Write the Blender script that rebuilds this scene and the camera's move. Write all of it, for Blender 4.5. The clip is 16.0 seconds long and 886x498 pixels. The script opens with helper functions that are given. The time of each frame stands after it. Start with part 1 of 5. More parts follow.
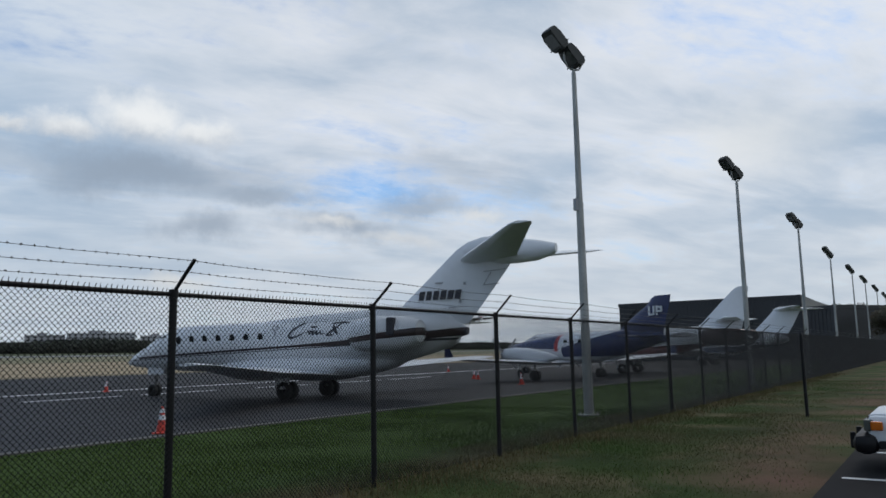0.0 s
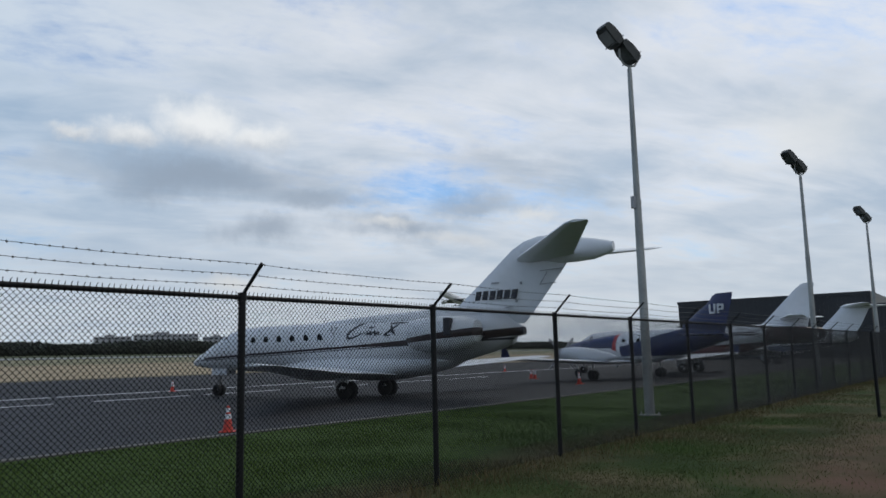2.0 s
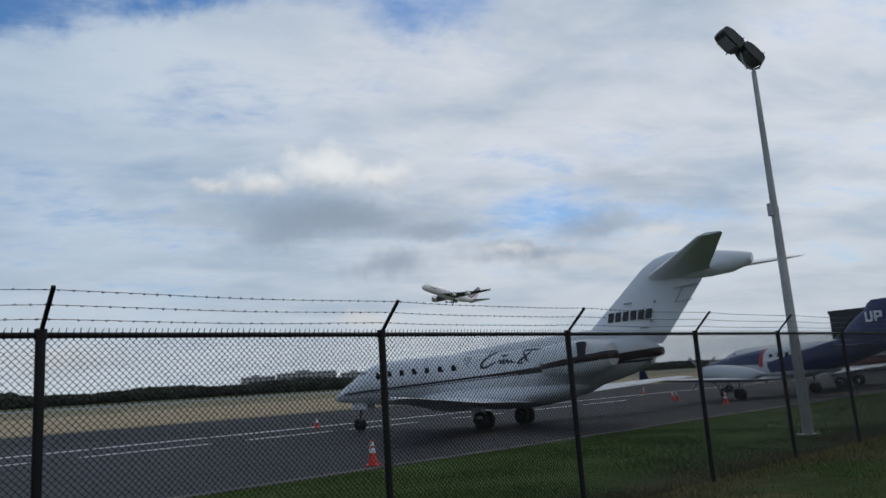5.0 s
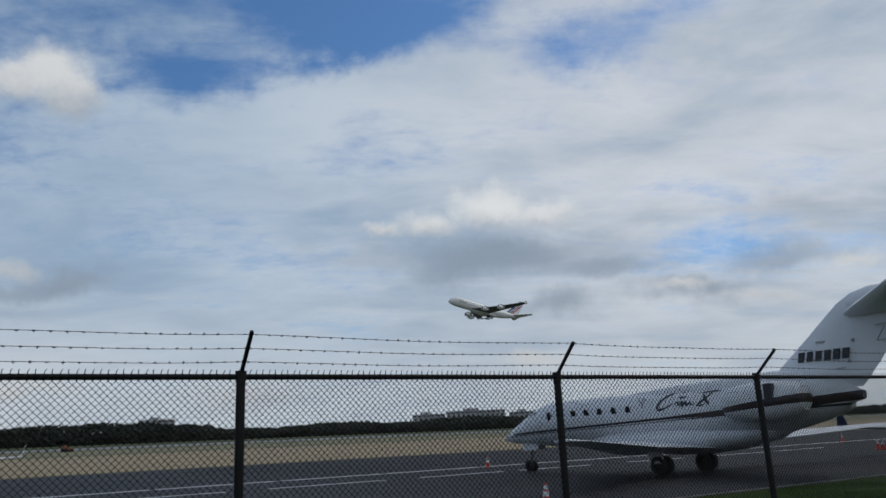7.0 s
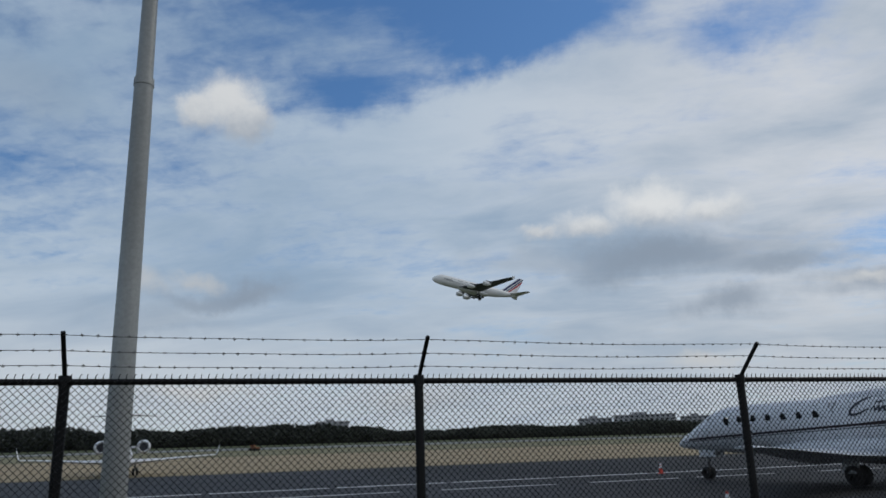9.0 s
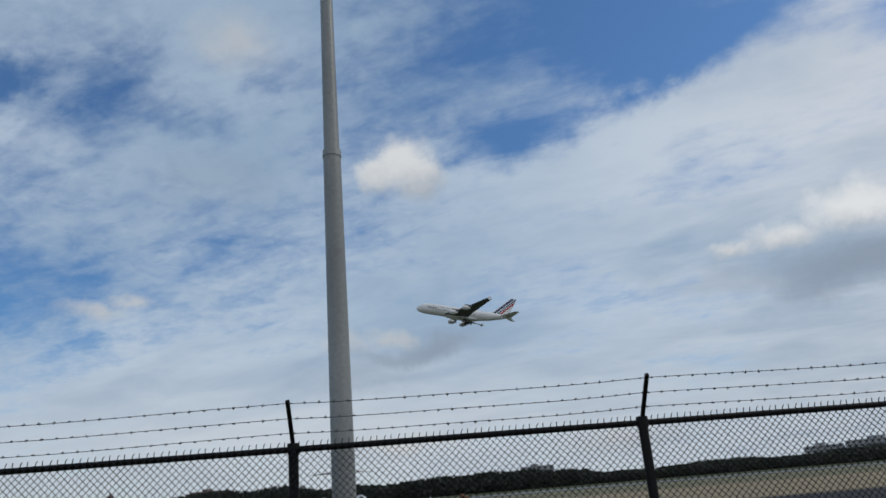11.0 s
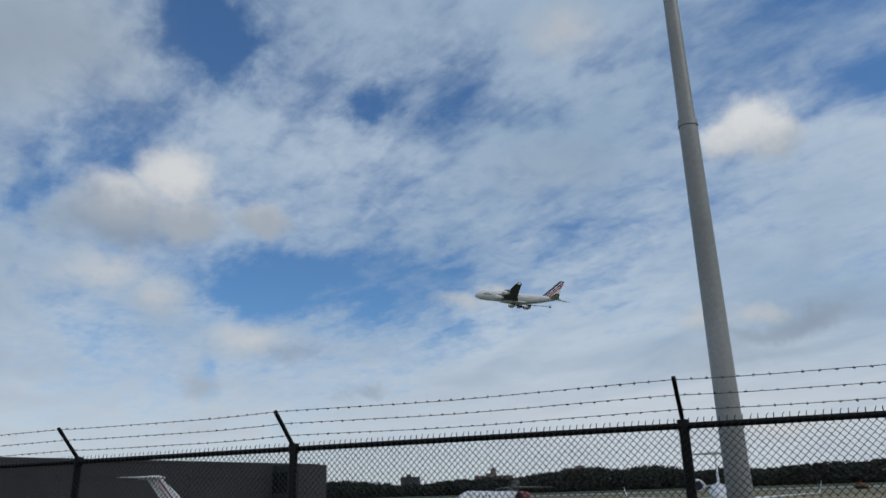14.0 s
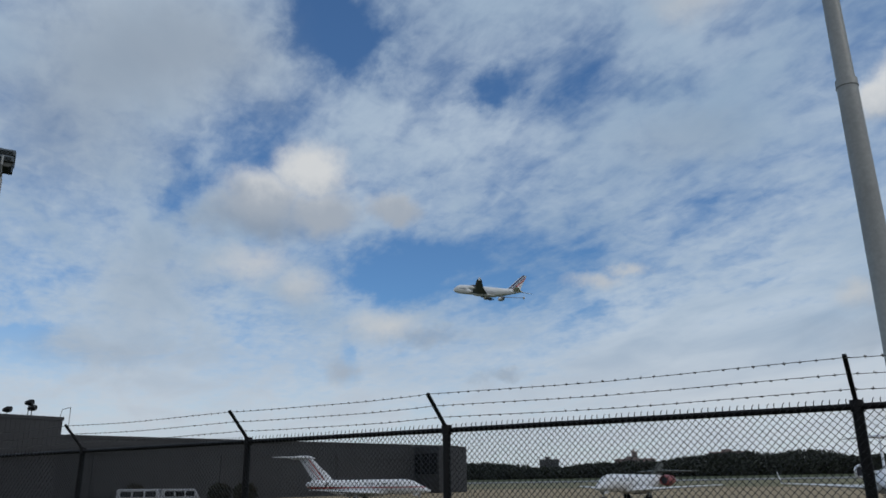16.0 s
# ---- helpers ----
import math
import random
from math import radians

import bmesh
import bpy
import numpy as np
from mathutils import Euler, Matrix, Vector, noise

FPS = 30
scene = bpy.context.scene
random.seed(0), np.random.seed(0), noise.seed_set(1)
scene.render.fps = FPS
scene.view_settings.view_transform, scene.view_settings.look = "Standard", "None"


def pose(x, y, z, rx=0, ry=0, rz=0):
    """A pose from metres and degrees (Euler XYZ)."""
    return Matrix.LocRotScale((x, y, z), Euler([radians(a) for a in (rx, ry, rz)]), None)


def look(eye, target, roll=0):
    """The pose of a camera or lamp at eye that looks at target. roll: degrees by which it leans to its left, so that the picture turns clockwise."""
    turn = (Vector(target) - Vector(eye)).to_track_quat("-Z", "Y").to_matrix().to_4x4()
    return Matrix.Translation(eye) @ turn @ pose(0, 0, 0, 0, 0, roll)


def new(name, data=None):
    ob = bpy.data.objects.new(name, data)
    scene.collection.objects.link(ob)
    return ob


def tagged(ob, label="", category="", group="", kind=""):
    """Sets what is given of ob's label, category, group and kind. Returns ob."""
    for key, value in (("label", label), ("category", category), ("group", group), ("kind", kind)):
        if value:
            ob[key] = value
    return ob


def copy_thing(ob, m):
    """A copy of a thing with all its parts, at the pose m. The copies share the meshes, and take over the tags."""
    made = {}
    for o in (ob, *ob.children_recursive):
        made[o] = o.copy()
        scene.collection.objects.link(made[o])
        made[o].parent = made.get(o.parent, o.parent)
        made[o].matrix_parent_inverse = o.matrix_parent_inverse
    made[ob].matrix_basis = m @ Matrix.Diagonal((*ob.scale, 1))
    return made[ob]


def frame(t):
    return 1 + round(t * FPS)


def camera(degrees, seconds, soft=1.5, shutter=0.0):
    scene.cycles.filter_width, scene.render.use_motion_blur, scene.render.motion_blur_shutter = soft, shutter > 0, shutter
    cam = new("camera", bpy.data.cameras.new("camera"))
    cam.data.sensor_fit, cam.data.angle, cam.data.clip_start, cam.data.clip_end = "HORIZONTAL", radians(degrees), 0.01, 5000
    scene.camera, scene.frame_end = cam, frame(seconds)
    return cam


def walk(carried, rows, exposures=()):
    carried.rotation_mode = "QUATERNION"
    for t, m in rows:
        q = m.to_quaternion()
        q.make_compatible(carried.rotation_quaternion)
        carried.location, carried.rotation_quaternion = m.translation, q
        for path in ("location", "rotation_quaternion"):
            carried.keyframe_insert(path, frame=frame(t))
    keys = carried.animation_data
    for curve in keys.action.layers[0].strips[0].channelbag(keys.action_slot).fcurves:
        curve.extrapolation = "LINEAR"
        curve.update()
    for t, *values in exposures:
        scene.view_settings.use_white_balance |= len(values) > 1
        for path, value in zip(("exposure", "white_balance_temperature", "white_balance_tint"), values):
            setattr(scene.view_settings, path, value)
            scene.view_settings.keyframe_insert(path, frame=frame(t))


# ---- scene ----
cam = camera(60.35, 16.0, soft=1.6)
PATH = [
    (0.0, pose(0.111, 0.169, 1.609, 97.90, 1.13, 0.70)),
    (0.5, pose(0.070, 0.125, 1.614, 97.81, 1.78, 1.59)),
    (1.0, pose(0.054, 0.113, 1.618, 97.90, 1.74, 3.09)),
    (1.5, pose(0.067, 0.078, 1.611, 97.94, 1.61, 4.06)),
    (2.0, pose(0.055, 0.087, 1.615, 97.97, 1.33, 4.84)),
    (2.5, pose(0.059, 0.087, 1.615, 98.02, 1.66, 5.65)),
    (3.0, pose(0.031, 0.116, 1.619, 98.24, 2.30, 6.88)),
    (5.5, pose(0.011, -0.008, 1.646, 101.32, 3.38, 17.37)),
    (6.0, pose(0.006, -0.027, 1.660, 102.17, 2.65, 20.37)),
    (6.5, pose(-0.011, -0.044, 1.665, 102.95, 2.91, 23.94)),
    (7.0, pose(-0.057, 0.000, 1.677, 104.01, 2.60, 27.13)),
    (7.5, pose(-0.133, 0.157, 1.687, 103.76, 1.94, 30.15)),
    (8.0, pose(-0.045, -0.109, 1.668, 104.06, 2.65, 32.86)),
    (10.5, pose(-0.322, 0.009, 1.732, 106.61, 2.28, 50.60)),
    (11.0, pose(-0.358, -0.023, 1.747, 108.65, 4.55, 54.14)),
    (11.5, pose(-0.333, -0.007, 1.737, 109.71, 2.36, 57.66)),
    (12.0, pose(-0.334, -0.067, 1.741, 109.75, 1.73, 62.80)),
    (12.5, pose(-0.373, -0.140, 1.748, 109.62, 1.76, 68.67)),
    (13.0, pose(-0.408, -0.170, 1.739, 108.76, 2.63, 73.76)),
    (13.5, pose(-0.360, -0.181, 1.731, 108.83, 1.93, 77.49)),
    (14.0, pose(-0.370, -0.200, 1.727, 108.54, 1.41, 80.27)),
    (14.5, pose(-0.361, -0.190, 1.729, 108.08, 0.79, 83.15)),
    (15.0, pose(-0.359, -0.244, 1.730, 107.74, 0.47, 84.25)),
    (15.5, pose(-0.358, -0.280, 1.734, 107.62, 0.82, 87.10)),
    (16.0, pose(-0.346, -0.322, 1.718, 107.47, 0.58, 90.24)),
]
walk(cam, PATH, [(0.0, 0.02), (3.0, 0.0), (5.5, -0.14), (8.0, -0.27), (10.5, -0.2), (16.0, -0.19)])

# ---------------------------------------------------------------- world and sun
SUN_AZ, SUN_EL = -35.0, 48.0        # degrees to the left of +y, and up


def sky_world():
    w = bpy.data.worlds.new("cloudy_sky")
    scene.world = w
    w.use_nodes = True
    nt = w.node_tree
    nt.nodes.clear()
    N, L = nt.nodes.new, nt.links.new

    def link(v, sock):
        if isinstance(v, (int, float)):
            sock.default_value = v
        elif isinstance(v, tuple):
            sock.default_value = v
        else:
            L(v, sock)

    def ma(op, a, b=0.0, c=0.0, clamp=False):
        n = N("ShaderNodeMath")
        n.operation, n.use_clamp = op, clamp
        for v, sock in zip((a, b, c), n.inputs):
            link(v, sock)
        return n.outputs[0]

    def ramp(x, a, b, lo=0.0, hi=1.0):
        n = N("ShaderNodeMapRange")
        n.interpolation_type = "SMOOTHSTEP"
        for k, v in enumerate((x, a, b, lo, hi)):
            link(v, n.inputs[k])
        return n.outputs[0]

    def mix(f, a, b):
        n = N("ShaderNodeMix")
        n.data_type = "RGBA"
        link(f, n.inputs[0])
        link(a, n.inputs[6])
        link(b, n.inputs[7])
        return n.outputs[2]

    def fbm(vec, scale, detail, rough, dist=0.0):
        n = N("ShaderNodeTexNoise")
        n.inputs["Scale"].default_value, n.inputs["Detail"].default_value = scale, detail
        n.inputs["Roughness"].default_value, n.inputs["Distortion"].default_value = rough, dist
        L(vec, n.inputs["Vector"])
        return n

    def comb(x, y, z=0.0):
        n = N("ShaderNodeCombineXYZ")
        for v, sock in zip((x, y, z), n.inputs):
            link(v, sock)
        return n.outputs[0]

    tc = N("ShaderNodeTexCoord")
    sep = N("ShaderNodeSeparateXYZ")
    L(tc.outputs["Generated"], sep.inputs[0])
    dx, dy, dz = sep.outputs
    az = ma("MULTIPLY", ma("ARCTAN2", ma("MULTIPLY", dx, -1.0), dy), 57.2958)
    el = ma("MULTIPLY", ma("ARCSINE", dz), 57.2958)
    # the cloud deck, seen in perspective
    up = ma("ADD", ma("MAXIMUM", dz, 0.0), 0.16)
    px, py = ma("DIVIDE", dx, up), ma("DIVIDE", dy, up)
    deck = comb(px, py)
    # streaks run along one wind direction
    ca, sa = math.cos(radians(28)), math.sin(radians(28))
    along = ma("ADD", ma("MULTIPLY", px, ca), ma("MULTIPLY", py, sa))
    cross = ma("SUBTRACT", ma("MULTIPLY", py, ca), ma("MULTIPLY", px, sa))
    streak = comb(ma("MULTIPLY", along, 0.55), cross)
    n_big = fbm(deck, 1.1, 3, 0.5).outputs[0]
    n_mid = fbm(streak, 3.2, 7, 0.58, 0.4).outputs[0]
    n_fine = fbm(streak, 9.0, 6, 0.6, 0.3).outputs[0]
    # az, el wobbled by noise, for the single clouds
    wob = fbm(tc.outputs["Generated"], 9.0, 6, 0.6)
    ws = N("ShaderNodeSeparateColor")
    L(wob.outputs[1], ws.inputs[0])
    azw = ma("ADD", az, ma("MULTIPLY", ma("SUBTRACT", ws.outputs[0], 0.5), 9.0))
    elw = ma("ADD", el, ma("MULTIPLY", ma("SUBTRACT", ws.outputs[1], 0.5), 6.0))

    def blob(a0, e0, aw, eh, hard=0.0):
        x = ma("DIVIDE", ma("SUBTRACT", azw, a0), aw)
        y = ma("DIVIDE", ma("SUBTRACT", elw, e0), eh)
        r = ma("SQRT", ma("ADD", ma("MULTIPLY", x, x), ma("MULTIPLY", y, y)))
        return ramp(r, 1.0, hard)

    # how closed the deck is: nearly shut to the right, broken to the left and overhead
    cov = ramp(az, 25.0, 75.0, 0.69, 0.565)
    for a0, e0, aw, eh, d in COVER:
        cov = ma("ADD", cov, ma("MULTIPLY", blob(a0, e0, aw, eh), d))
    dens = ma("ADD", ma("ADD", ma("MULTIPLY", n_mid, 0.62), ma("MULTIPLY", n_big, 0.30)), ma("MULTIPLY", n_fine, 0.24))
    n_cell = fbm(deck, 17.0, 3, 0.55, 0.6).outputs[0]
    dens = ma("ADD", dens, ma("MULTIPLY", ma("SUBTRACT", n_cell, 0.5), ramp(az, 30.0, 65.0, 0.08, 0.16)))
    thr = ma("SUBTRACT", 1.12, cov)
    n_wisp = fbm(streak, 24.0, 5, 0.62, 0.5).outputs[0]
    dens = ma("ADD", dens, ma("MULTIPLY", ma("SUBTRACT", n_wisp, 0.5), 0.10))
    veil = ramp(dens, ma("SUBTRACT", thr, 0.19), ma("ADD", thr, 0.15))

    sky = N("ShaderNodeTexSky")
    sky.sky_type, sky.sun_disc = "NISHITA", False
    sky.sun_elevation, sky.sun_rotation = radians(SUN_EL), radians(-SUN_AZ)
    sky.air_density, sky.dust_density, sky.ozone_density = 1.0, 0.6, 2.2
    blue = N("ShaderNodeMix")
    blue.data_type, blue.blend_type = "RGBA", "MULTIPLY"
    blue.inputs[0].default_value = 1.0
    L(sky.outputs[0], blue.inputs[6])
    blue.inputs[7].default_value = SKY_GAIN
    base = blue.outputs[2]
    # grey bodies of the deck against its lit edges
    shade = ramp(ma("ADD", ma("MULTIPLY", n_big, 0.6), ma("MULTIPLY", n_mid, 0.5)), 0.42, 0.72)
    light = mix(ramp(az, 5.0, 50.0), (0.77, 0.795, 0.83, 1), (0.55, 0.655, 0.77, 1))
    grey = mix(ramp(az, 5.0, 50.0), (0.385, 0.48, 0.595, 1), (0.325, 0.45, 0.605, 1))
    cloud = mix(shade, light, grey)
    col = mix(ma("MULTIPLY", veil, 0.94), base, cloud)
    # low haze band of cloud near the horizon
    col = mix(ramp(el, 14.0, 3.0, 0.0, 0.62), col, mix(ramp(az, 25.0, 60.0), (0.53, 0.59, 0.665, 1), (0.69, 0.72, 0.755, 1)))
    # grey low banks
    for a0, e0, aw, eh, amt in BANKS:
        b = ma("MULTIPLY", blob(a0, e0, aw, eh, 0.1), amt)
        col = mix(b, col, (0.29, 0.355, 0.445, 1))
    # bright heaped clouds, lit on top
    puff = fbm(tc.outputs["Generated"], 21.0, 7, 0.6)
    pc = N("ShaderNodeSeparateColor")
    L(puff.outputs[1], pc.inputs[0])
    azp = ma("ADD", az, ma("MULTIPLY", ma("SUBTRACT", pc.outputs[0], 0.5), 4.2))
    elp = ma("ADD", el, ma("MULTIPLY", ma("SUBTRACT", pc.outputs[1], 0.5), 2.8))
    for lobes, lum, base_el, soft, amt in PUFFS:
        b = None
        for a0, e0, aw, eh in lobes:
            x = ma("DIVIDE", ma("SUBTRACT", azp, a0), aw)
            y = ma("DIVIDE", ma("SUBTRACT", elp, e0), eh)
            r = ramp(ma("SQRT", ma("ADD", ma("MULTIPLY", x, x), ma("MULTIPLY", y, y))), 1.0, soft)
            b = r if b is None else ma("MAXIMUM", b, r)
        top = ramp(ma("ADD", ma("SUBTRACT", elp, base_el), ma("MULTIPLY", ma("SUBTRACT", pc.outputs[2], 0.5), 2.5)), -1.3, 1.9)
        c = mix(top, (0.40, 0.455, 0.53, 1), (lum * 0.96, lum * 0.985, lum, 1))
        col = mix(ma("MULTIPLY", b, amt), col, c)
    bg = N("ShaderNodeBackground")
    L(col, bg.inputs[0])
    bg.inputs[1].default_value = 1.0
    out = N("ShaderNodeOutputWorld")
    L(bg.outputs[0], out.inputs[0])


SKY_GAIN = (0.066, 0.097, 0.123, 1)
# azimuth, elevation, half width, half height, more (+) or less (-) cloud
COVER = [(38, 36, 30, 11, -0.34), (34, 29.5, 15, 4.5, -0.20), (45, 26, 9, 4, -0.26), (33, 28, 8, 3, -0.12), (12, 28.5, 13, 3.5, -0.20), (54, 30, 14, 6, -0.16), (30, 33, 16, 6, -0.12), (18, 39, 20, 9, -0.30), (86, 16, 15, 5, -0.20), (98, 34, 8, 8, -0.14), (78, 30, 7, 6, -0.12),
         (68, 20, 9, 4, -0.08), (112, 13, 8, 12, 0.10), (114, 31, 13, 8, 0.12), (4, 11.5, 18, 3.5, -0.15), (-5.4, 11.2, 5, 1.6, -0.10), (-22, 30, 10, 5, -0.34), (104, 22, 6, 6, -0.10), (118, 8, 6, 2, -0.1),
         (64, 8, 24, 7, 0.20), (74, 11, 9, 5, 0.12), (38, 24, 20, 5, 0.12), (62, 16, 10, 5, 0.05), (33, 8, 12, 2, -0.10), (72, 36, 8, 6, 0.06), (90, 26, 9, 6, 0.05), (84, 36, 6, 5, 0.04),
         (99, 32.5, 7, 3.4, -0.22), (85.2, 29, 4, 2.4, -0.20), (72, 28.3, 4.5, 2.4, -0.14), (94, 15.8, 7, 3.2, -0.22), (110.5, 21, 2.6, 5, -0.18), (97.6, 9.3, 1.6, 3, -0.16), (119, 10, 4, 1.2, -0.2)]
BANKS = [(19, 13.2, 12, 2.6, 0.55), (9, 9.3, 5, 1.7, 0.75), (18, 9.0, 5, 1.8, 0.75), (23, 12.6, 9, 2.0, 0.45),
         (13.5, 11.5, 6, 1.4, 0.65), (0, 14, 8, 2.2, 0.3), (53, 11.6, 6, 1.8, 0.8), (60, 9.5, 7, 1.5, 0.35),
         (104, 19.2, 7.5, 2.4, 0.9), (57.4, 10.9, 5, 1.1, 0.6), (3, 11.2, 6, 1.8, 0.6), (24.6, 13.3, 8, 1.6, 0.55), (92, 11.5, 4, 1.0, 0.5), (114, 9, 8, 2.0, 0.35), (112, 31, 13, 7, 0.7), (118, 26, 10, 10, 0.55), (112, 14, 7, 6, 0.3), (70, 24, 8, 3, 0.25), (32, 14, 7, 1.8, 0.3), (86, 8, 3, 0.8, 0.5)]
# lobes (azimuth, elevation, half width, half height), brightness, elevation where the lit top begins, softness of the rim, density
PUFFS = [([(22.6, 16.8, 4.2, 2.5), (18.6, 16.1, 4.0, 1.7), (27.4, 16.0, 3.6, 1.4), (31.0, 15.6, 2.4, 0.8)], 0.88, 15.3, 0.2, 0.95),
         ([(55.4, 25.2, 3.4, 2.6), (54.0, 24.0, 2.6, 2.0), (57.4, 24.4, 2.4, 1.9)], 0.80, 23.8, 0.35, 0.95),
         ([(100.6, 23.0, 4.4, 3.2), (104.4, 21.0, 4.8, 2.9), (99.6, 20.2, 4.4, 2.4), (94.0, 20.4, 3.2, 1.6)], 0.76, 21.4, 0.3, 0.95),
         ([(104.8, 16.0, 4.4, 2.0), (101.0, 14.6, 3.4, 1.9)], 0.68, 14.0, 0.0, 0.7), ([(94.6, 11.7, 4.6, 1.6), (97.8, 8.4, 1.8, 1.6)], 0.68, 10.0, 0.0, 0.75),
         ([(78.2, 14.6, 3.0, 0.9), (75.6, 15.4, 2.0, 0.7)], 0.64, 13.0, 0.0, 0.7), ([(60.4, 11.9, 2.8, 1.4), (57.0, 12.0, 2.4, 1.0)], 0.64, 10.9, 0.0, 0.7),
         ([(3.8, 8.6, 5.0, 0.8), (9.0, 10.2, 3.6, 0.8), (-2.4, 10.4, 3.0, 0.9)], 0.74, 7.9, 0.0, 0.75), ([(69.0, 34.0, 4.6, 3.0)], 0.62, 31.0, 0.0, 0.6), ([(-22.0, 14.5, 9.0, 4.5)], 0.80, 8.0, 0.0, 0.7),
         ([(41, 3.6, 7, 1.3), (57, 4.4, 7, 1.2), (20.0, 5.6, 3.6, 1.0)], 0.68, 3.4, 0.0, 0.8)]
sky_world()
sun = new("sun", bpy.data.lights.new("sun", "SUN"))
sun.data.energy, sun.data.angle, sun.data.color = 0.7, radians(14), (1.0, 0.95, 0.88)
sun.matrix_world = look((0, 0, 0), (math.sin(radians(SUN_AZ)) * math.cos(radians(SUN_EL)), -math.cos(radians(SUN_AZ)) * math.cos(radians(SUN_EL)), -math.sin(radians(SUN_EL))))

# ---------------------------------------------------------------- plan: s along the fence, d towards the airfield
F0 = Vector((-0.867, 9.923, 0))
FU, FN = Vector((0.5409, 0.8411, 0)), Vector((-0.8411, 0.5409, 0))
FENCE_YAW = -32.74


def lift(d):
    """The airfield rises gently beyond the apron."""
    return 0.0 if d < 75 else 0.018 * (d - 75) if d < 900 else 0.018 * 825


def fp(s, d, z=0.0):
    return F0 + FU * s + FN * d + Vector((0, 0, z))


def polar(az, r, z=0.0):
    return Vector((-math.sin(radians(az)) * r, math.cos(radians(az)) * r, z))


def sd(p):
    q = Vector((p.x, p.y, 0)) - F0
    return q.dot(FU), q.dot(FN)


def ground_at(p):
    return lift(sd(p)[1])


# ---------------------------------------------------------------- materials
def material(name, color, rough=0.6, metal=0.0, spots=None, scale=6.0, amount=0.35, bump=0.0, fine=60.0, spec=0.5):
    """A surface with broad stains and fine grain; sizes in metres."""
    m = bpy.data.materials.new(name)
    m.use_nodes = True
    nt = m.node_tree
    b = nt.nodes["Principled BSDF"]
    N, L = nt.nodes.new, nt.links.new
    b.inputs["Roughness"].default_value, b.inputs["Metallic"].default_value = rough, metal
    b.inputs["Specular IOR Level"].default_value = spec
    geo = N("ShaderNodeNewGeometry")
    n1, n2 = N("ShaderNodeTexNoise"), N("ShaderNodeTexNoise")
    n1.inputs["Scale"].default_value, n1.inputs["Detail"].default_value = 1.0 / scale, 5
    n2.inputs["Scale"].default_value, n2.inputs["Detail"].default_value = fine, 3
    L(geo.outputs["Position"], n1.inputs["Vector"])
    L(geo.outputs["Position"], n2.inputs["Vector"])
    mr = N("ShaderNodeMapRange")
    L(n1.outputs[0], mr.inputs[0])
    mr.inputs[1].default_value, mr.inputs[2].default_value = 0.35, 0.65
    mx = N("ShaderNodeMix")
    mx.data_type = "RGBA"
    L(mr.outputs[0], mx.inputs[0])
    c2 = spots or tuple(v * (1 - amount) for v in color)
    mx.inputs[6].default_value, mx.inputs[7].default_value = (*color, 1), (*c2, 1)
    hs = N("ShaderNodeMix")
    hs.data_type, hs.blend_type = "RGBA", "MULTIPLY"
    m2 = N("ShaderNodeMapRange")
    L(n2.outputs[0], m2.inputs[0])
    m2.inputs[1].default_value, m2.inputs[2].default_value, m2.inputs[3].default_value, m2.inputs[4].default_value = 0.3, 0.7, 1 - amount * 0.6, 1.0
    hs.inputs[0].default_value = 1.0
    L(mx.outputs[2], hs.inputs[6])
    L(m2.outputs[0], hs.inputs[7])
    L(hs.outputs[2], b.inputs["Base Color"])
    if bump:
        bp = N("ShaderNodeBump")
        bp.inputs["Strength"].default_value, bp.inputs["Distance"].default_value = 0.6, bump
        L(n2.outputs[0], bp.inputs["Height"])
        L(bp.outputs[0], b.inputs["Normal"])
    return m


def striped(name, base, bands, rough=0.28):
    """Aircraft paint: bands (colour, z at y=0, slope of z with y, half width, widening towards the tail, and if wished from y, to y) in the thing's own metres."""
    m = material(name, base, rough, amount=0.08, scale=3.0, fine=4.0)
    nt = m.node_tree
    N, L = nt.nodes.new, nt.links.new
    b = nt.nodes["Principled BSDF"]
    src = b.inputs["Base Color"].links[0].from_socket
    tc, sep = N("ShaderNodeTexCoord"), N("ShaderNodeSeparateXYZ")
    L(tc.outputs["Object"], sep.inputs[0])

    def ma(op, a, c):
        n = N("ShaderNodeMath")
        n.operation = op
        for v, sock in zip((a, c), n.inputs):
            if isinstance(v, (int, float)):
                sock.default_value = v
            else:
                L(v, sock)
        return n.outputs[0]
    y, z = sep.outputs[1], sep.outputs[2]
    for color, z0, slope, half, widen, *reach in bands:
        dist = ma("ABSOLUTE", ma("SUBTRACT", z, ma("ADD", ma("MULTIPLY", y, slope), z0)), 0)
        wid = ma("ADD", ma("MULTIPLY", ma("MAXIMUM", ma("MULTIPLY", y, -1.0), 0.0), widen), half)
        f = ma("LESS_THAN", dist, wid)
        if reach:
            f = ma("MULTIPLY", f, ma("MULTIPLY", ma("GREATER_THAN", y, reach[0]), ma("LESS_THAN", y, reach[1])))
        mx = N("ShaderNodeMix")
        mx.data_type = "RGBA"
        L(f, mx.inputs[0])
        L(src, mx.inputs[6])
        mx.inputs[7].default_value = (*color, 1)
        src = mx.outputs[2]
    L(src, b.inputs["Base Color"])
    return m


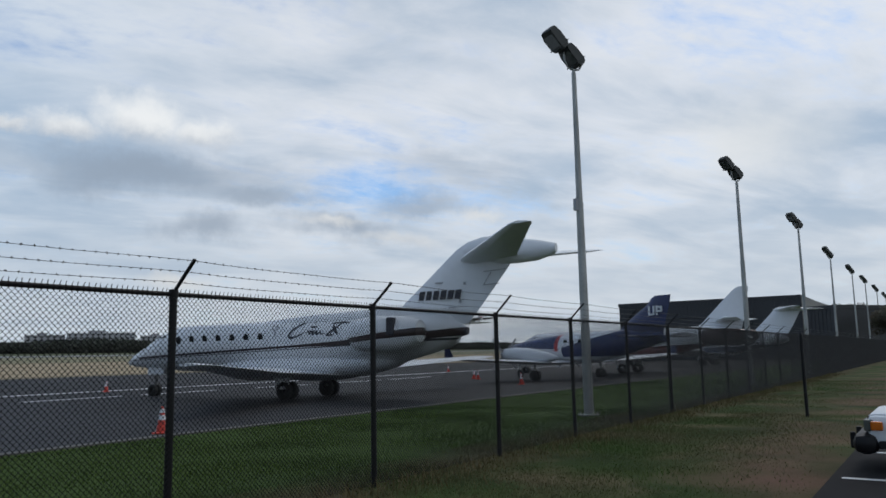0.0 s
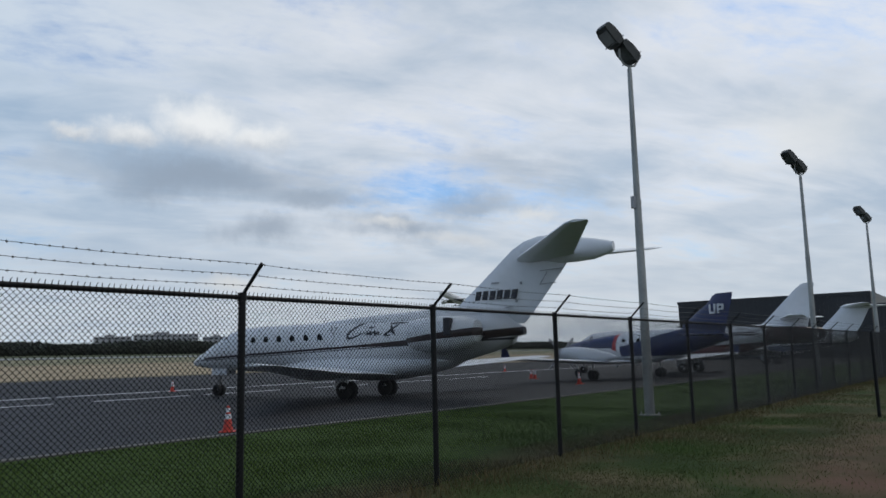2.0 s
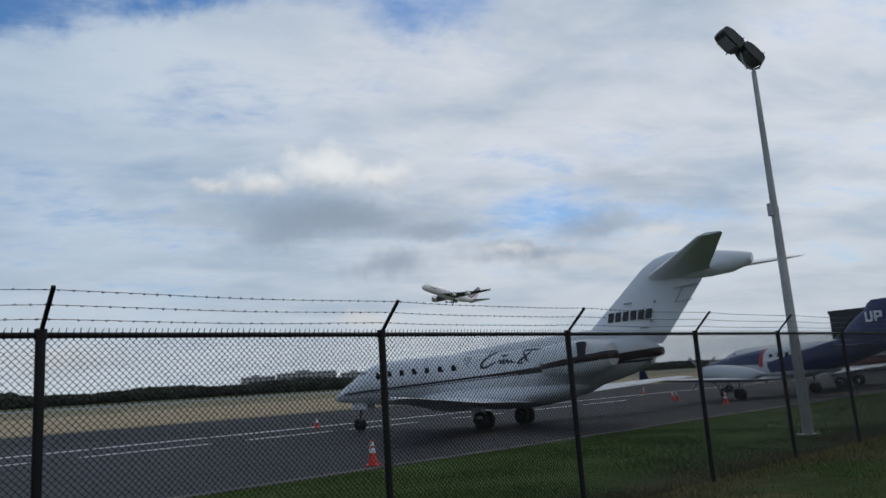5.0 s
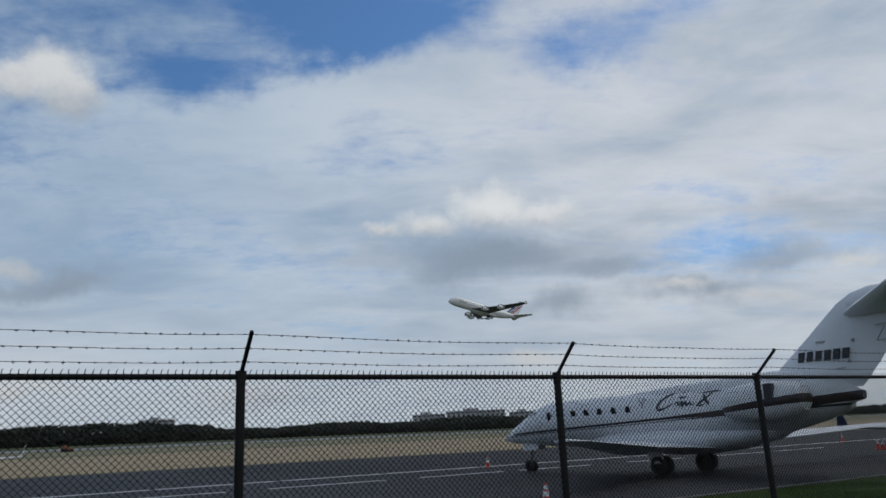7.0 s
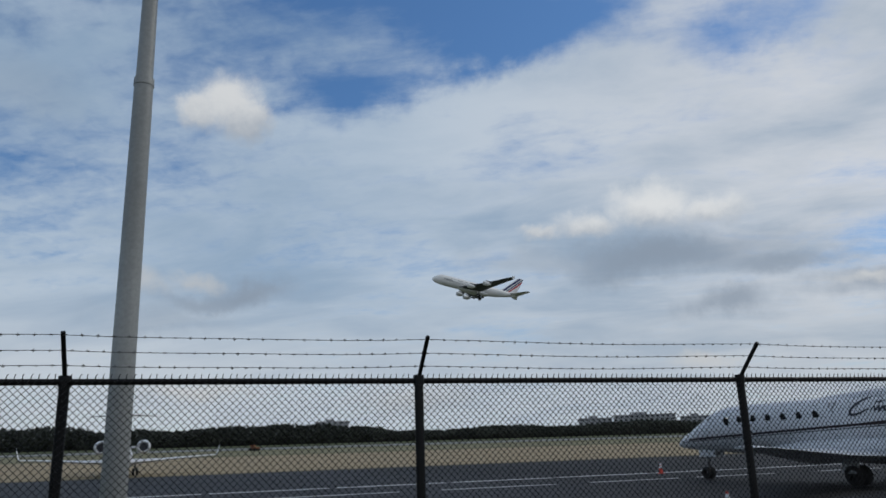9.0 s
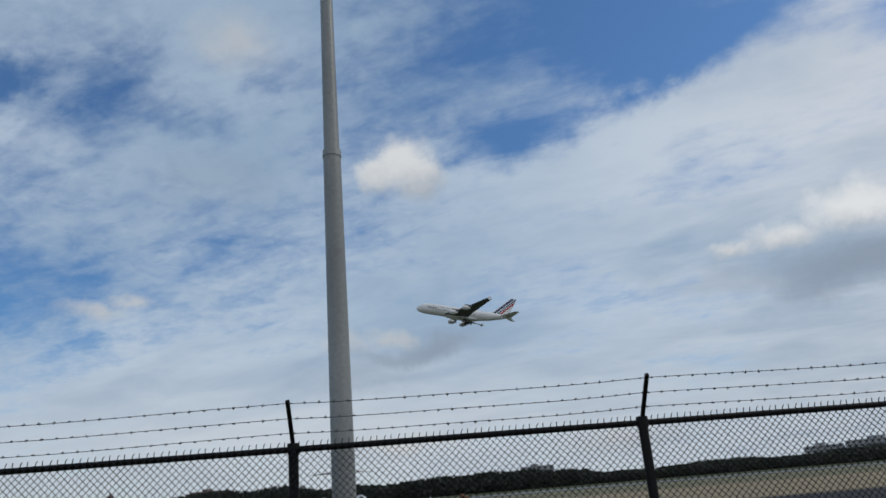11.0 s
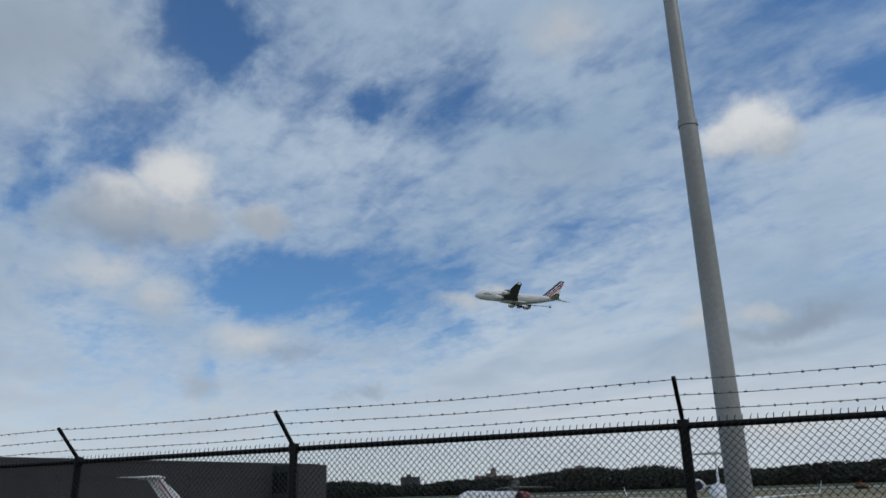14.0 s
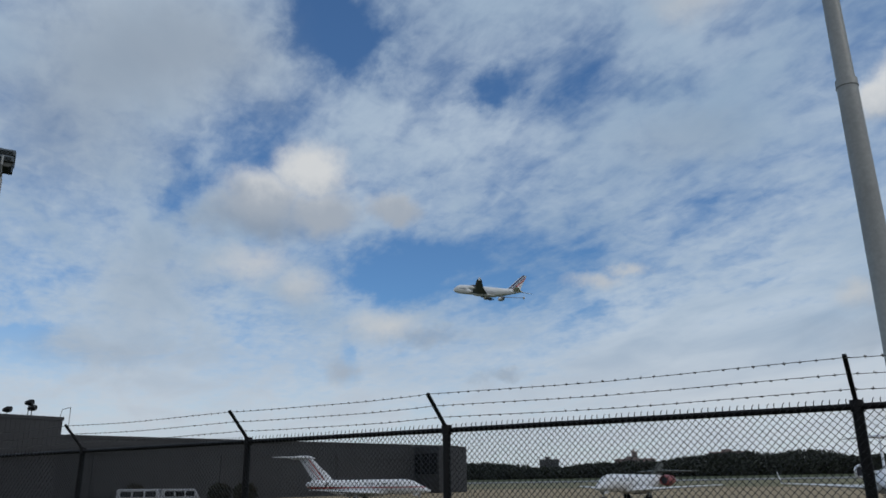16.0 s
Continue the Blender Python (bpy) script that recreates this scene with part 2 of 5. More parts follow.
M_ASPHALT = material("wet_asphalt", (0.032, 0.033, 0.038), 0.72, spots=(0.020, 0.021, 0.024), spec=0.2, scale=7.0, bump=0.004, fine=90)
M_LOT = material("lot_asphalt", (0.020, 0.020, 0.022), 0.9, scale=3.0, spec=0.1, bump=0.004, fine=90)
M_RUNWAY = material("runway_concrete", (0.22, 0.22, 0.215), 0.7, scale=20.0)
M_CONCRETE = material("concrete_edge", (0.13, 0.125, 0.11), 0.8, scale=1.5, amount=0.5)
M_LINE = material("road_paint", (0.76, 0.77, 0.78), 0.6, scale=0.8, amount=0.35)
M_GALV = material("galvanized_steel", (0.36, 0.37, 0.36), 0.5, 0.35, scale=1.2, amount=0.25, fine=25)
M_BLACK = material("black_vinyl", (0.007, 0.007, 0.008), 0.5, scale=0.5, amount=0.3, spec=0.25)
M_WIRE = material("black_coated_wire", (0.012, 0.012, 0.014), 0.5, scale=0.5, amount=0.3, spec=0.3)
M_BARB = material("barbed_wire_steel", (0.17, 0.17, 0.17), 0.5, 0.5, scale=0.5)
M_LAMP = material("lamp_housing", (0.022, 0.026, 0.022), 0.45, scale=0.4)
M_GLASS = material("dark_glass", (0.012, 0.014, 0.018), 0.06, scale=1.0, spec=0.8)
M_LENS = material("lamp_lens", (0.10, 0.11, 0.10), 0.15, scale=0.4)
M_RUBBER = material("tyre_rubber", (0.015, 0.015, 0.015), 0.8, scale=0.3)
M_STEEL = material("bare_metal", (0.45, 0.46, 0.47), 0.3, 0.9, scale=0.6)
M_WHITE = material("white_paint", (0.65, 0.67, 0.70), 0.3, scale=3.0, amount=0.08, fine=4)
M_GREYP = material("grey_paint", (0.30, 0.31, 0.33), 0.4, scale=3.0, amount=0.1, fine=4)
M_INK = material("dark_lettering", (0.02, 0.02, 0.03), 0.4, scale=1.0)
M_NAVY = material("navy_paint", (0.010, 0.022, 0.095), 0.3, scale=2.0, amount=0.15, fine=4)
M_TREETONE = material("tree_toned_tail", (0.035, 0.045, 0.040), 0.45, scale=1.0, amount=0.2)
M_DARKMAROON = material("dark_maroon_paint", (0.055, 0.018, 0.016), 0.4, scale=1.0, amount=0.25)
M_MAROON = material("maroon_paint", (0.20, 0.035, 0.035), 0.4, scale=1.0, amount=0.2)
M_CONE = material("orange_cone_plastic", (0.62, 0.045, 0.022), 0.5, scale=0.3, amount=0.25)
M_HANGAR = material("dark_metal_cladding", (0.035, 0.036, 0.040), 0.55, scale=6.0, amount=0.2, fine=3)
M_HANGAR2 = material("grey_metal_cladding", (0.038, 0.040, 0.045), 0.55, scale=6.0, amount=0.2, fine=3)
M_ROOF = material("pale_roof_wall", (0.30, 0.29, 0.27), 0.6, scale=6.0, amount=0.15, fine=3)
M_BARK = material("bark", (0.06, 0.05, 0.04), 0.9, scale=0.6, bump=0.01, fine=12)
M_LEAF = material("dark_foliage", (0.050, 0.058, 0.042), 0.8, spots=(0.032, 0.038, 0.028), scale=14.0)
M_LEAF2 = material("near_foliage", (0.035, 0.040, 0.016), 0.7, spots=(0.05, 0.032, 0.012), scale=2.0)
M_BLDG = material("pale_building", (0.40, 0.41, 0.43), 0.8, scale=20.0, amount=0.2, fine=1)
M_BRICK = material("pink_brick_building", (0.25, 0.19, 0.18), 0.8, scale=20.0, amount=0.2, fine=1)
M_AMBER = material("amber_lens", (0.50, 0.12, 0.01), 0.2, scale=0.3, amount=0.1)
M_BLADE = material("grass_blades", (0.085, 0.130, 0.038), 0.8, spots=(0.150, 0.125, 0.070), scale=3.5, fine=3, spec=0.15)
M_LUSH = material("lush_grass_blades", (0.085, 0.130, 0.028), 0.8, spots=(0.055, 0.090, 0.022), scale=2.5, fine=3, spec=0.15)

M_DRY = material("dry_grass_blades", (0.17, 0.13, 0.065), 0.8, spots=(0.09, 0.085, 0.035), scale=2.0, fine=3, spec=0.15)


def ground_material():
    m = material("grass_and_soil", (0.034, 0.062, 0.012), 0.95, spots=(0.020, 0.036, 0.009), scale=2.2, spec=0.1, bump=0.03, fine=22)
    nt = m.node_tree
    N, L = nt.nodes.new, nt.links.new
    b = nt.nodes["Principled BSDF"]
    src = b.inputs["Base Color"].links[0].from_socket
    geo = N("ShaderNodeNewGeometry")
    mp = N("ShaderNodeMapping")
    mp.vector_type = "TEXTURE"
    mp.inputs["Location"].default_value = F0
    mp.inputs["Rotation"].default_value = (0, 0, radians(FENCE_YAW))
    L(geo.outputs["Position"], mp.inputs["Vector"])
    sep = N("ShaderNodeSeparateXYZ")
    L(mp.outputs[0], sep.inputs[0])          # x: away from the airfield, y: along the fence
    noi = N("ShaderNodeTexNoise")
    noi.inputs["Scale"].default_value, noi.inputs["Detail"].default_value = 0.55, 6
    L(geo.outputs["Position"], noi.inputs["Vector"])

    def ma(op, a, c):
        n = N("ShaderNodeMath")
        n.operation = op
        for v, sock in zip((a, c), n.inputs):
            if isinstance(v, (int, float)):
                sock.default_value = v
            else:
                L(v, sock)
        return n.outputs[0]

    def band(lo, hi, soft, wob):
        d = ma("ADD", ma("MULTIPLY", sep.outputs[0], -1.0), ma("MULTIPLY", ma("SUBTRACT", noi.outputs[0], 0.5), wob))
        r = []
        for e0, e1 in ((lo - soft, lo + soft), (hi + soft, hi - soft)):
            n = N("ShaderNodeMapRange")
            L(d, n.inputs[0])
            n.inputs[1].default_value, n.inputs[2].default_value = e0, e1
            r.append(n.outputs[0])
        return ma("MULTIPLY", r[0], r[1])

    def lay(f, color):
        nonlocal src
        mx = N("ShaderNodeMix")
        mx.data_type = "RGBA"
        L(f, mx.inputs[0])
        L(src, mx.inputs[6])
        mx.inputs[7].default_value = (*color, 1)
        src = mx.outputs[2]
    patch = N("ShaderNodeMapRange")
    L(noi.outputs[0], patch.inputs[0])
    patch.inputs[1].default_value, patch.inputs[2].default_value = 0.47, 0.62
    lay(ma("MULTIPLY", band(-4.6, 1.0, 0.4, 2.0), ma("MULTIPLY", patch.outputs[0], 0.75)), (0.115, 0.088, 0.050))   # dry grass
    lay(ma("MULTIPLY", band(-0.6, 0.7, 0.4, 1.2), 0.55), (0.080, 0.058, 0.034))     # worn strip under the fence
    big = N("ShaderNodeTexNoise")
    big.inputs["Scale"].default_value, big.inputs["Detail"].default_value = 0.32, 4
    L(geo.outputs["Position"], big.inputs["Vector"])
    bare = N("ShaderNodeMapRange")
    L(big.outputs[0], bare.inputs[0])
    bare.inputs[1].default_value, bare.inputs[2].default_value = 0.42, 0.72
    lay(ma("MULTIPLY", band(-5.4, -2.7, 0.9, 4.2), ma("MULTIPLY", bare.outputs[0], 0.95)), (0.112, 0.060, 0.044))         # bare red soil along the lot
    lay(ma("MULTIPLY", band(1.6, 9.0, 0.8, 1.6), 0.75), (0.050, 0.086, 0.018))      # greener, thicker turf inside the fence
    lay(band(73, 162, 6, 10), (0.30, 0.245, 0.165))                             # mown dry field
    lay(band(162, 262, 8, 14), (0.19, 0.18, 0.115))
    lay(band(330, 3000, 8, 14), (0.075, 0.085, 0.045))
    L(src, b.inputs["Base Color"])
    return m


M_GROUND = ground_material()


def damp_and_shade(m):
    """The stand under the parked aircraft is darker, with an uneven edge: wet asphalt plus the aircraft's soft shade
    put into the colour.
    """
    nt = m.node_tree
    N, L = nt.nodes.new, nt.links.new
    b = nt.nodes["Principled BSDF"]
    src = b.inputs["Base Color"].links[0].from_socket
    geo, mp, sep = N("ShaderNodeNewGeometry"), N("ShaderNodeMapping"), N("ShaderNodeSeparateXYZ")
    mp.vector_type = "TEXTURE"
    mp.inputs["Location"].default_value = F0
    mp.inputs["Rotation"].default_value = (0, 0, radians(FENCE_YAW))
    L(geo.outputs["Position"], mp.inputs["Vector"])
    L(mp.outputs[0], sep.inputs[0])
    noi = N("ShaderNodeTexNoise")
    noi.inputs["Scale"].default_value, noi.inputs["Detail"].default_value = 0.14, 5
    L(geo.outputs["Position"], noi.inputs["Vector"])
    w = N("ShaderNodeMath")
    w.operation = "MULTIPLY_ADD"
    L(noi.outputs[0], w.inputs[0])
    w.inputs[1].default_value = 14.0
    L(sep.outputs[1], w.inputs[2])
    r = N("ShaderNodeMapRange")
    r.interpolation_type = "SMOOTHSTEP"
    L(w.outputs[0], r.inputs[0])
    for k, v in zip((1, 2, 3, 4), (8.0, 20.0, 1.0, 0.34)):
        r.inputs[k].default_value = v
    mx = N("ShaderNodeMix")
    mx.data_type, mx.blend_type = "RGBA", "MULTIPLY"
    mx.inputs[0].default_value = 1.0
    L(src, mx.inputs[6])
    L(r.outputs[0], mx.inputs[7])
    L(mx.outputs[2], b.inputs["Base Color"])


damp_and_shade(M_ASPHALT)


# ---------------------------------------------------------------- mesh helpers
def finish(ob_name, bm, mat, smooth=False):
    me = bpy.data.meshes.new(ob_name)
    bmesh.ops.recalc_face_normals(bm, faces=bm.faces)
    bm.to_mesh(me)
    bm.free()
    me.materials.append(mat)
    if smooth:
        for p in me.polygons:
            p.use_smooth = True
        me.set_sharp_from_angle(angle=radians(40))
    return me


def part(name, bm, mat, parent=None, label="", smooth=False):
    ob = new(name, finish(name, bm, mat, smooth))
    if parent:
        ob.parent = parent
    if label:
        ob["label"] = label
    return ob


def empty(name, m, label, category, group="", kind=""):
    ob = new(name)
    ob.matrix_world = m
    return tagged(ob, label, category, group, kind)


def cube(bm, x0, y0, z0, x1, y1, z1, m=None, bevel=0.0):
    r = bmesh.ops.create_cube(bm, size=1, matrix=(m or Matrix()) @ Matrix.Translation(((x0 + x1) / 2, (y0 + y1) / 2, (z0 + z1) / 2)) @ Matrix.Diagonal((x1 - x0, y1 - y0, z1 - z0, 1)))
    if bevel:
        es = {e for v in r["verts"] for e in v.link_edges}
        bmesh.ops.bevel(bm, geom=list(es), offset=bevel, segments=2, affect="EDGES", profile=0.5)
    return bm


def boxm(x0, y0, z0, x1, y1, z1, m=None, bevel=0.0):
    return cube(bmesh.new(), x0, y0, z0, x1, y1, z1, m, bevel)


def tube(bm, a, b, r0, r1=None, seg=8, caps=True):
    a, b = Vector(a), Vector(b)
    r1 = r0 if r1 is None else r1
    m = Matrix.Translation((a + b) / 2) @ (b - a).to_track_quat("Z", "Y").to_matrix().to_4x4()
    bmesh.ops.create_cone(bm, cap_ends=caps, segments=seg, radius1=r0, radius2=r1, depth=(b - a).length, matrix=m)
    return bm


def loft(bm, rings, seg=24):
    """Rings (y, x, z, half width, half height) joined into a closed body along y."""
    last = None
    for y, cx, cz, rx, rz in rings:
        ring = [bm.verts.new((cx + rx * math.cos(2 * math.pi * k / seg), y, cz + rz * math.sin(2 * math.pi * k / seg))) for k in range(seg)]
        if last:
            for k in range(seg):
                bm.faces.new((last[k], last[(k + 1) % seg], ring[(k + 1) % seg], ring[k]))
        else:
            bm.faces.new(ring[::-1])
        last = ring
    bm.faces.new(last)
    return bm


FOIL = ((0.0, 0.0), (0.04, 0.035), (0.25, 0.062), (0.6, 0.045), (1.0, 0.004), (1.0, -0.004), (0.6, -0.03), (0.25, -0.045), (0.04, -0.025))


def wing(bm, stations, flat=(0, 0, 1), thick=1.0):
    """Stations (leading edge x, y, z, chord); chord runs back along -y; flat: the thickness direction."""
    up, last = Vector(flat), None
    for x, y, z, c in stations:
        ring = [bm.verts.new(Vector((x, y - c * f, z)) + up * (c * t * thick)) for f, t in FOIL]
        if last:
            for k in range(len(ring)):
                j = (k + 1) % len(ring)
                bm.faces.new((last[k], last[j], ring[j], ring[k]))
        else:
            bm.faces.new(ring[::-1])
        last = ring
    bm.faces.new(last)
    return bm


def wheel_bm(x, y, r, w, seg=20):
    bm = bmesh.new()
    prof = ((-w / 2, r * 0.55), (-w / 2, r * 0.86), (-w * 0.36, r), (w * 0.36, r), (w / 2, r * 0.86), (w / 2, r * 0.55))
    last = None
    first = None
    for k in range(seg):
        a = 2 * math.pi * k / seg
        ring = [bm.verts.new((x + px, y + pr * math.cos(a), r + pr * math.sin(a))) for px, pr in prof]
        if last:
            for i in range(len(prof) - 1):
                bm.faces.new((last[i], last[i + 1], ring[i + 1], ring[i]))
        first, last = first or ring, ring
    for i in range(len(prof) - 1):
        bm.faces.new((last[i], last[i + 1], first[i + 1], first[i]))
    return bm


# ---------------------------------------------------------------- ground
def build_ground():
    bm = bmesh.new()
    ds = [-3000, -400, -60, -20, -10, -6, -3, 0, 3, 6, 9, 20, 45, 75, 120, 200, 300, 450, 700, 900, 3200]
    ss = [-3000, -900, -300, -100, -40, -10, 20, 60, 140, 400, 1000, 3000]
    grid = [[bm.verts.new(fp(a, d, lift(d))) for a in ss] for d in ds]
    for i in range(len(ds) - 1):
        for j in range(len(ss) - 1):
            bm.faces.new((grid[i][j], grid[i][j + 1], grid[i + 1][j + 1], grid[i + 1][j]))
    tagged(part("ground", bm, M_GROUND), "worn grass with bare soil beside the fence", "ground", kind="structure")

    def strip(name, s0, s1, d0, d1, z, mat, label, n=1):
        bm = bmesh.new()
        prev = None
        for k in range(n + 1):
            d = d0 + (d1 - d0) * k / n
            row = [bm.verts.new(fp(a, d, lift(d) + z)) for a in (s0, s1)]
            if prev:
                bm.faces.new((prev[0], prev[1], row[1], row[0]))
            prev = row
        r = bmesh.ops.extrude_face_region(bm, geom=bm.faces[:])
        bmesh.ops.translate(bm, vec=(0, 0, -z + 0.002 if z < 0.03 else -0.03), verts=[v for v in r["geom"] if isinstance(v, bmesh.types.BMVert)])
        return tagged(part(name, bm, mat), label, name.replace("_", " "), kind="structure")
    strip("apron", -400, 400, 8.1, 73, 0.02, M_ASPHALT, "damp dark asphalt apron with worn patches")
    strip("apron_edge", -400, 400, 7.85, 8.08, 0.035, M_CONCRETE, "pale concrete edge strip beside the apron")
    strip("runway", -900, 900, 268, 325, 0.05, M_RUNWAY, "far pale concrete runway strip", 2)
    strip("parking_lot", -60, 60, -40, -4.72, 0.02, M_LOT, "dark asphalt parking lot")
    # painted lines
    lines = empty("apron_marking", Matrix(), "white dashed painted lines on the apron", "marking", kind="structure")
    rnd = random.Random(3)

    def dash(s0, s1, d, w, mat=M_LINE, z=0.024):
        bm = bmesh.new()
        q = [fp(s0, d, z), fp(s1, d, z), fp(s1, d + w, z), fp(s0, d + w, z)]
        f = bm.faces.new([bm.verts.new(v) for v in q])
        r = bmesh.ops.extrude_face_region(bm, geom=[f])
        bmesh.ops.translate(bm, vec=(0, 0, 0.004), verts=[v for v in r["geom"] if isinstance(v, bmesh.types.BMVert)])
        part("dash", bm, mat, lines)
    s = -60.0
    while s < 90:
        dash(s, s + 5.6, 31.9, 0.75)
        s += 5.9
    s = -30.0
    while s < 40:
        ln = rnd.uniform(2, 6)
        dash(s, s + ln, 25.6, 0.42)
        s += ln + rnd.uniform(0.6, 3)
    bays = empty("bay_marking", Matrix(), "white painted parking bay lines", "marking", kind="structure")
    for k in range(-3, 8):
        bm = bmesh.new()
        q = [fp(2.95 + 2.7 * k, -4.85, 0.024), fp(3.05 + 2.7 * k, -4.85, 0.024), fp(3.05 + 2.7 * k, -10.0, 0.024), fp(2.95 + 2.7 * k, -10.0, 0.024)]
        f = bm.faces.new([bm.verts.new(v) for v in q])
        r = bmesh.ops.extrude_face_region(bm, geom=[f])
        bmesh.ops.translate(bm, vec=(0, 0, 0.004), verts=[v for v in r["geom"] if isinstance(v, bmesh.types.BMVert)])
        part("bay_line", bm, M_LINE, bays)


build_ground()

# ---------------------------------------------------------------- chain-link fence
TOP = 2.25
POSTS = [-60.4, -57.3, -54.3, -51.2, -48.2, -45.1, -42.1, -39.0, -36.0, -32.9, -29.9, -26.8, -23.8, -20.75, -17.73, -14.72, -12.17, -8.84, -6.22, -3.06, -0.04, 3.13] + [6.07 + 3.05 * k for k in range(0, 36)]


def zigzag_mesh(n, rows, r):
    """One 3.05 m length of diamond mesh of n wires, with twisted ends above the rail."""
    verts, faces = [], []
    pitch = 3.05 / n

    def wire(pts):
        base = len(verts)
        for p in pts:
            for a in (0.5, 2.6, 4.7):
                verts.append((p[0] + r * math.cos(a), p[1] + r * math.sin(a), p[2]))
        for i in range(len(pts) - 1):
            for k in range(3):
                a, b = base + 3 * i + k, base + 3 * i + (k + 1) % 3
                faces.append((a, b, b + 3, a + 3))
    for w in range(n):
        y0 = w * pitch
        pts = []
        for k in range(rows + 1):
            side = (k + w) % 2
            pts.append((0.0045 if side else -0.0045, y0 + (pitch * 1.04 if side else -pitch * 0.04), 0.04 + k * (TOP - 0.045) / rows))
        wire(pts)
        if w % 2 == 0:      # one cut end stands above the rail at every diamond
            lean = 0.004 * math.sin(w * 1.7)
            wire([(0, y0 - 0.004, TOP - 0.01), (0.003, y0 + lean, TOP + 0.016), (0.002, y0 + lean * 2 + 0.006, TOP + 0.028)])
    me = bpy.data.meshes.new("diamond_mesh")
    me.from_pydata(verts, [], faces)
    me.materials.append(M_WIRE)
    return me


def build_fence():
    root = empty("chain_link_fence", Matrix.Translation(F0) @ pose(0, 0, 0, 0, 0, FENCE_YAW), "tall black chain-link fence topped with barbed wire", "fence")
    # own space: y along the fence, +x to the public side
    near, far = zigzag_mesh(118, 84, 0.0039), zigzag_mesh(68, 50, 0.0054)
    for k in range(-20, 37):
        ob = new("mesh_panel", near if -6 <= k < 8 else far)
        ob.parent = root
        ob.matrix_basis = pose(0.03, k * 3.05, 0)
    post_me = None
    for s in POSTS:
        big = abs(s - (6.07 + 3.05 * 2)) < 0.1
        r = 0.037
        bm = bmesh.new()
        tube(bm, (0, 0, -0.1), (0, 0, TOP - 0.02), r if not big else 0.05, seg=12)
        tube(bm, (0, 0, TOP - 0.06), (0, 0, TOP + 0.02), r + 0.008, seg=12)
        post = part("post", bm, M_BLACK, root, smooth=True)
        post.matrix_basis = pose(0, s, 0, random.uniform(-.4, .4), random.uniform(-.4, .4), 0)
        bm = bmesh.new()
        cube(bm, -0.014, -0.015, 0, 0.014, 0.015, 0.42, pose(0, 0, TOP - 0.01, 0, 45 + random.uniform(-3, 3), 0), 0.006)
        part("barb_arm", bm, M_BLACK, post)
    for a, b in zip(POSTS, POSTS[1:]):
        bm = bmesh.new()
        tube(bm, (0, a, TOP - 0.025), (0, b, TOP - 0.025), 0.023, seg=10)
        part("top_rail", bm, M_BLACK, root, smooth=True)
    rnd = random.Random(5)
    for k, f in enumerate((0.388, 0.252, 0.12)):
        verts, faces = [], []
        o = 0.7071 * f

        def line(p, q, r):
            base = len(verts)
            dirv = (Vector(q) - Vector(p)).normalized()
            side = dirv.orthogonal().normalized()
            up = dirv.cross(side)
            for e in (p, q):
                for a in (0, 2.094, 4.189):
                    verts.append(Vector(e) + side * (r * math.cos(a)) + up * (r * math.sin(a)))
            for i in range(3):
                j = (i + 1) % 3
                faces.append((base + i, base + j, base + 3 + j, base + 3 + i))
        for a, b in zip(POSTS, POSTS[1:]):
            prev = None
            m = 8
            for i in range(m + 1):
                t = i / m
                p = (o, a + (b - a) * t, TOP + o - 0.05 * 4 * t * (1 - t) * 0.35 + 0.004 * math.sin(9 * t + a))
                if prev:
                    line(prev, p, 0.0029)
                prev = p
            c = a + rnd.uniform(0.02, 0.1)
            while c < b:
                t = (c - a) / (b - a)
                z = TOP + o - 0.05 * 4 * t * (1 - t) * 0.35
                for q in range(2):
                    an = rnd.uniform(0, math.pi)
                    v = Vector((math.cos(an) * 0.012, rnd.uniform(-.005, .005), math.sin(an) * 0.012))
                    line(Vector((o, c, z)) - v, Vector((o, c, z)) + v, 0.0022)
                line((o, c - 0.011, z), (o, c + 0.011, z), 0.0048)
                c += 0.102
        me2 = bpy.data.meshes.new("barbed_strand")
        me2.from_pydata(verts, [], faces)
        me2.materials.append(M_BARB)
        ob = new("barbed_strand", me2)
        ob.parent = root


build_fence()

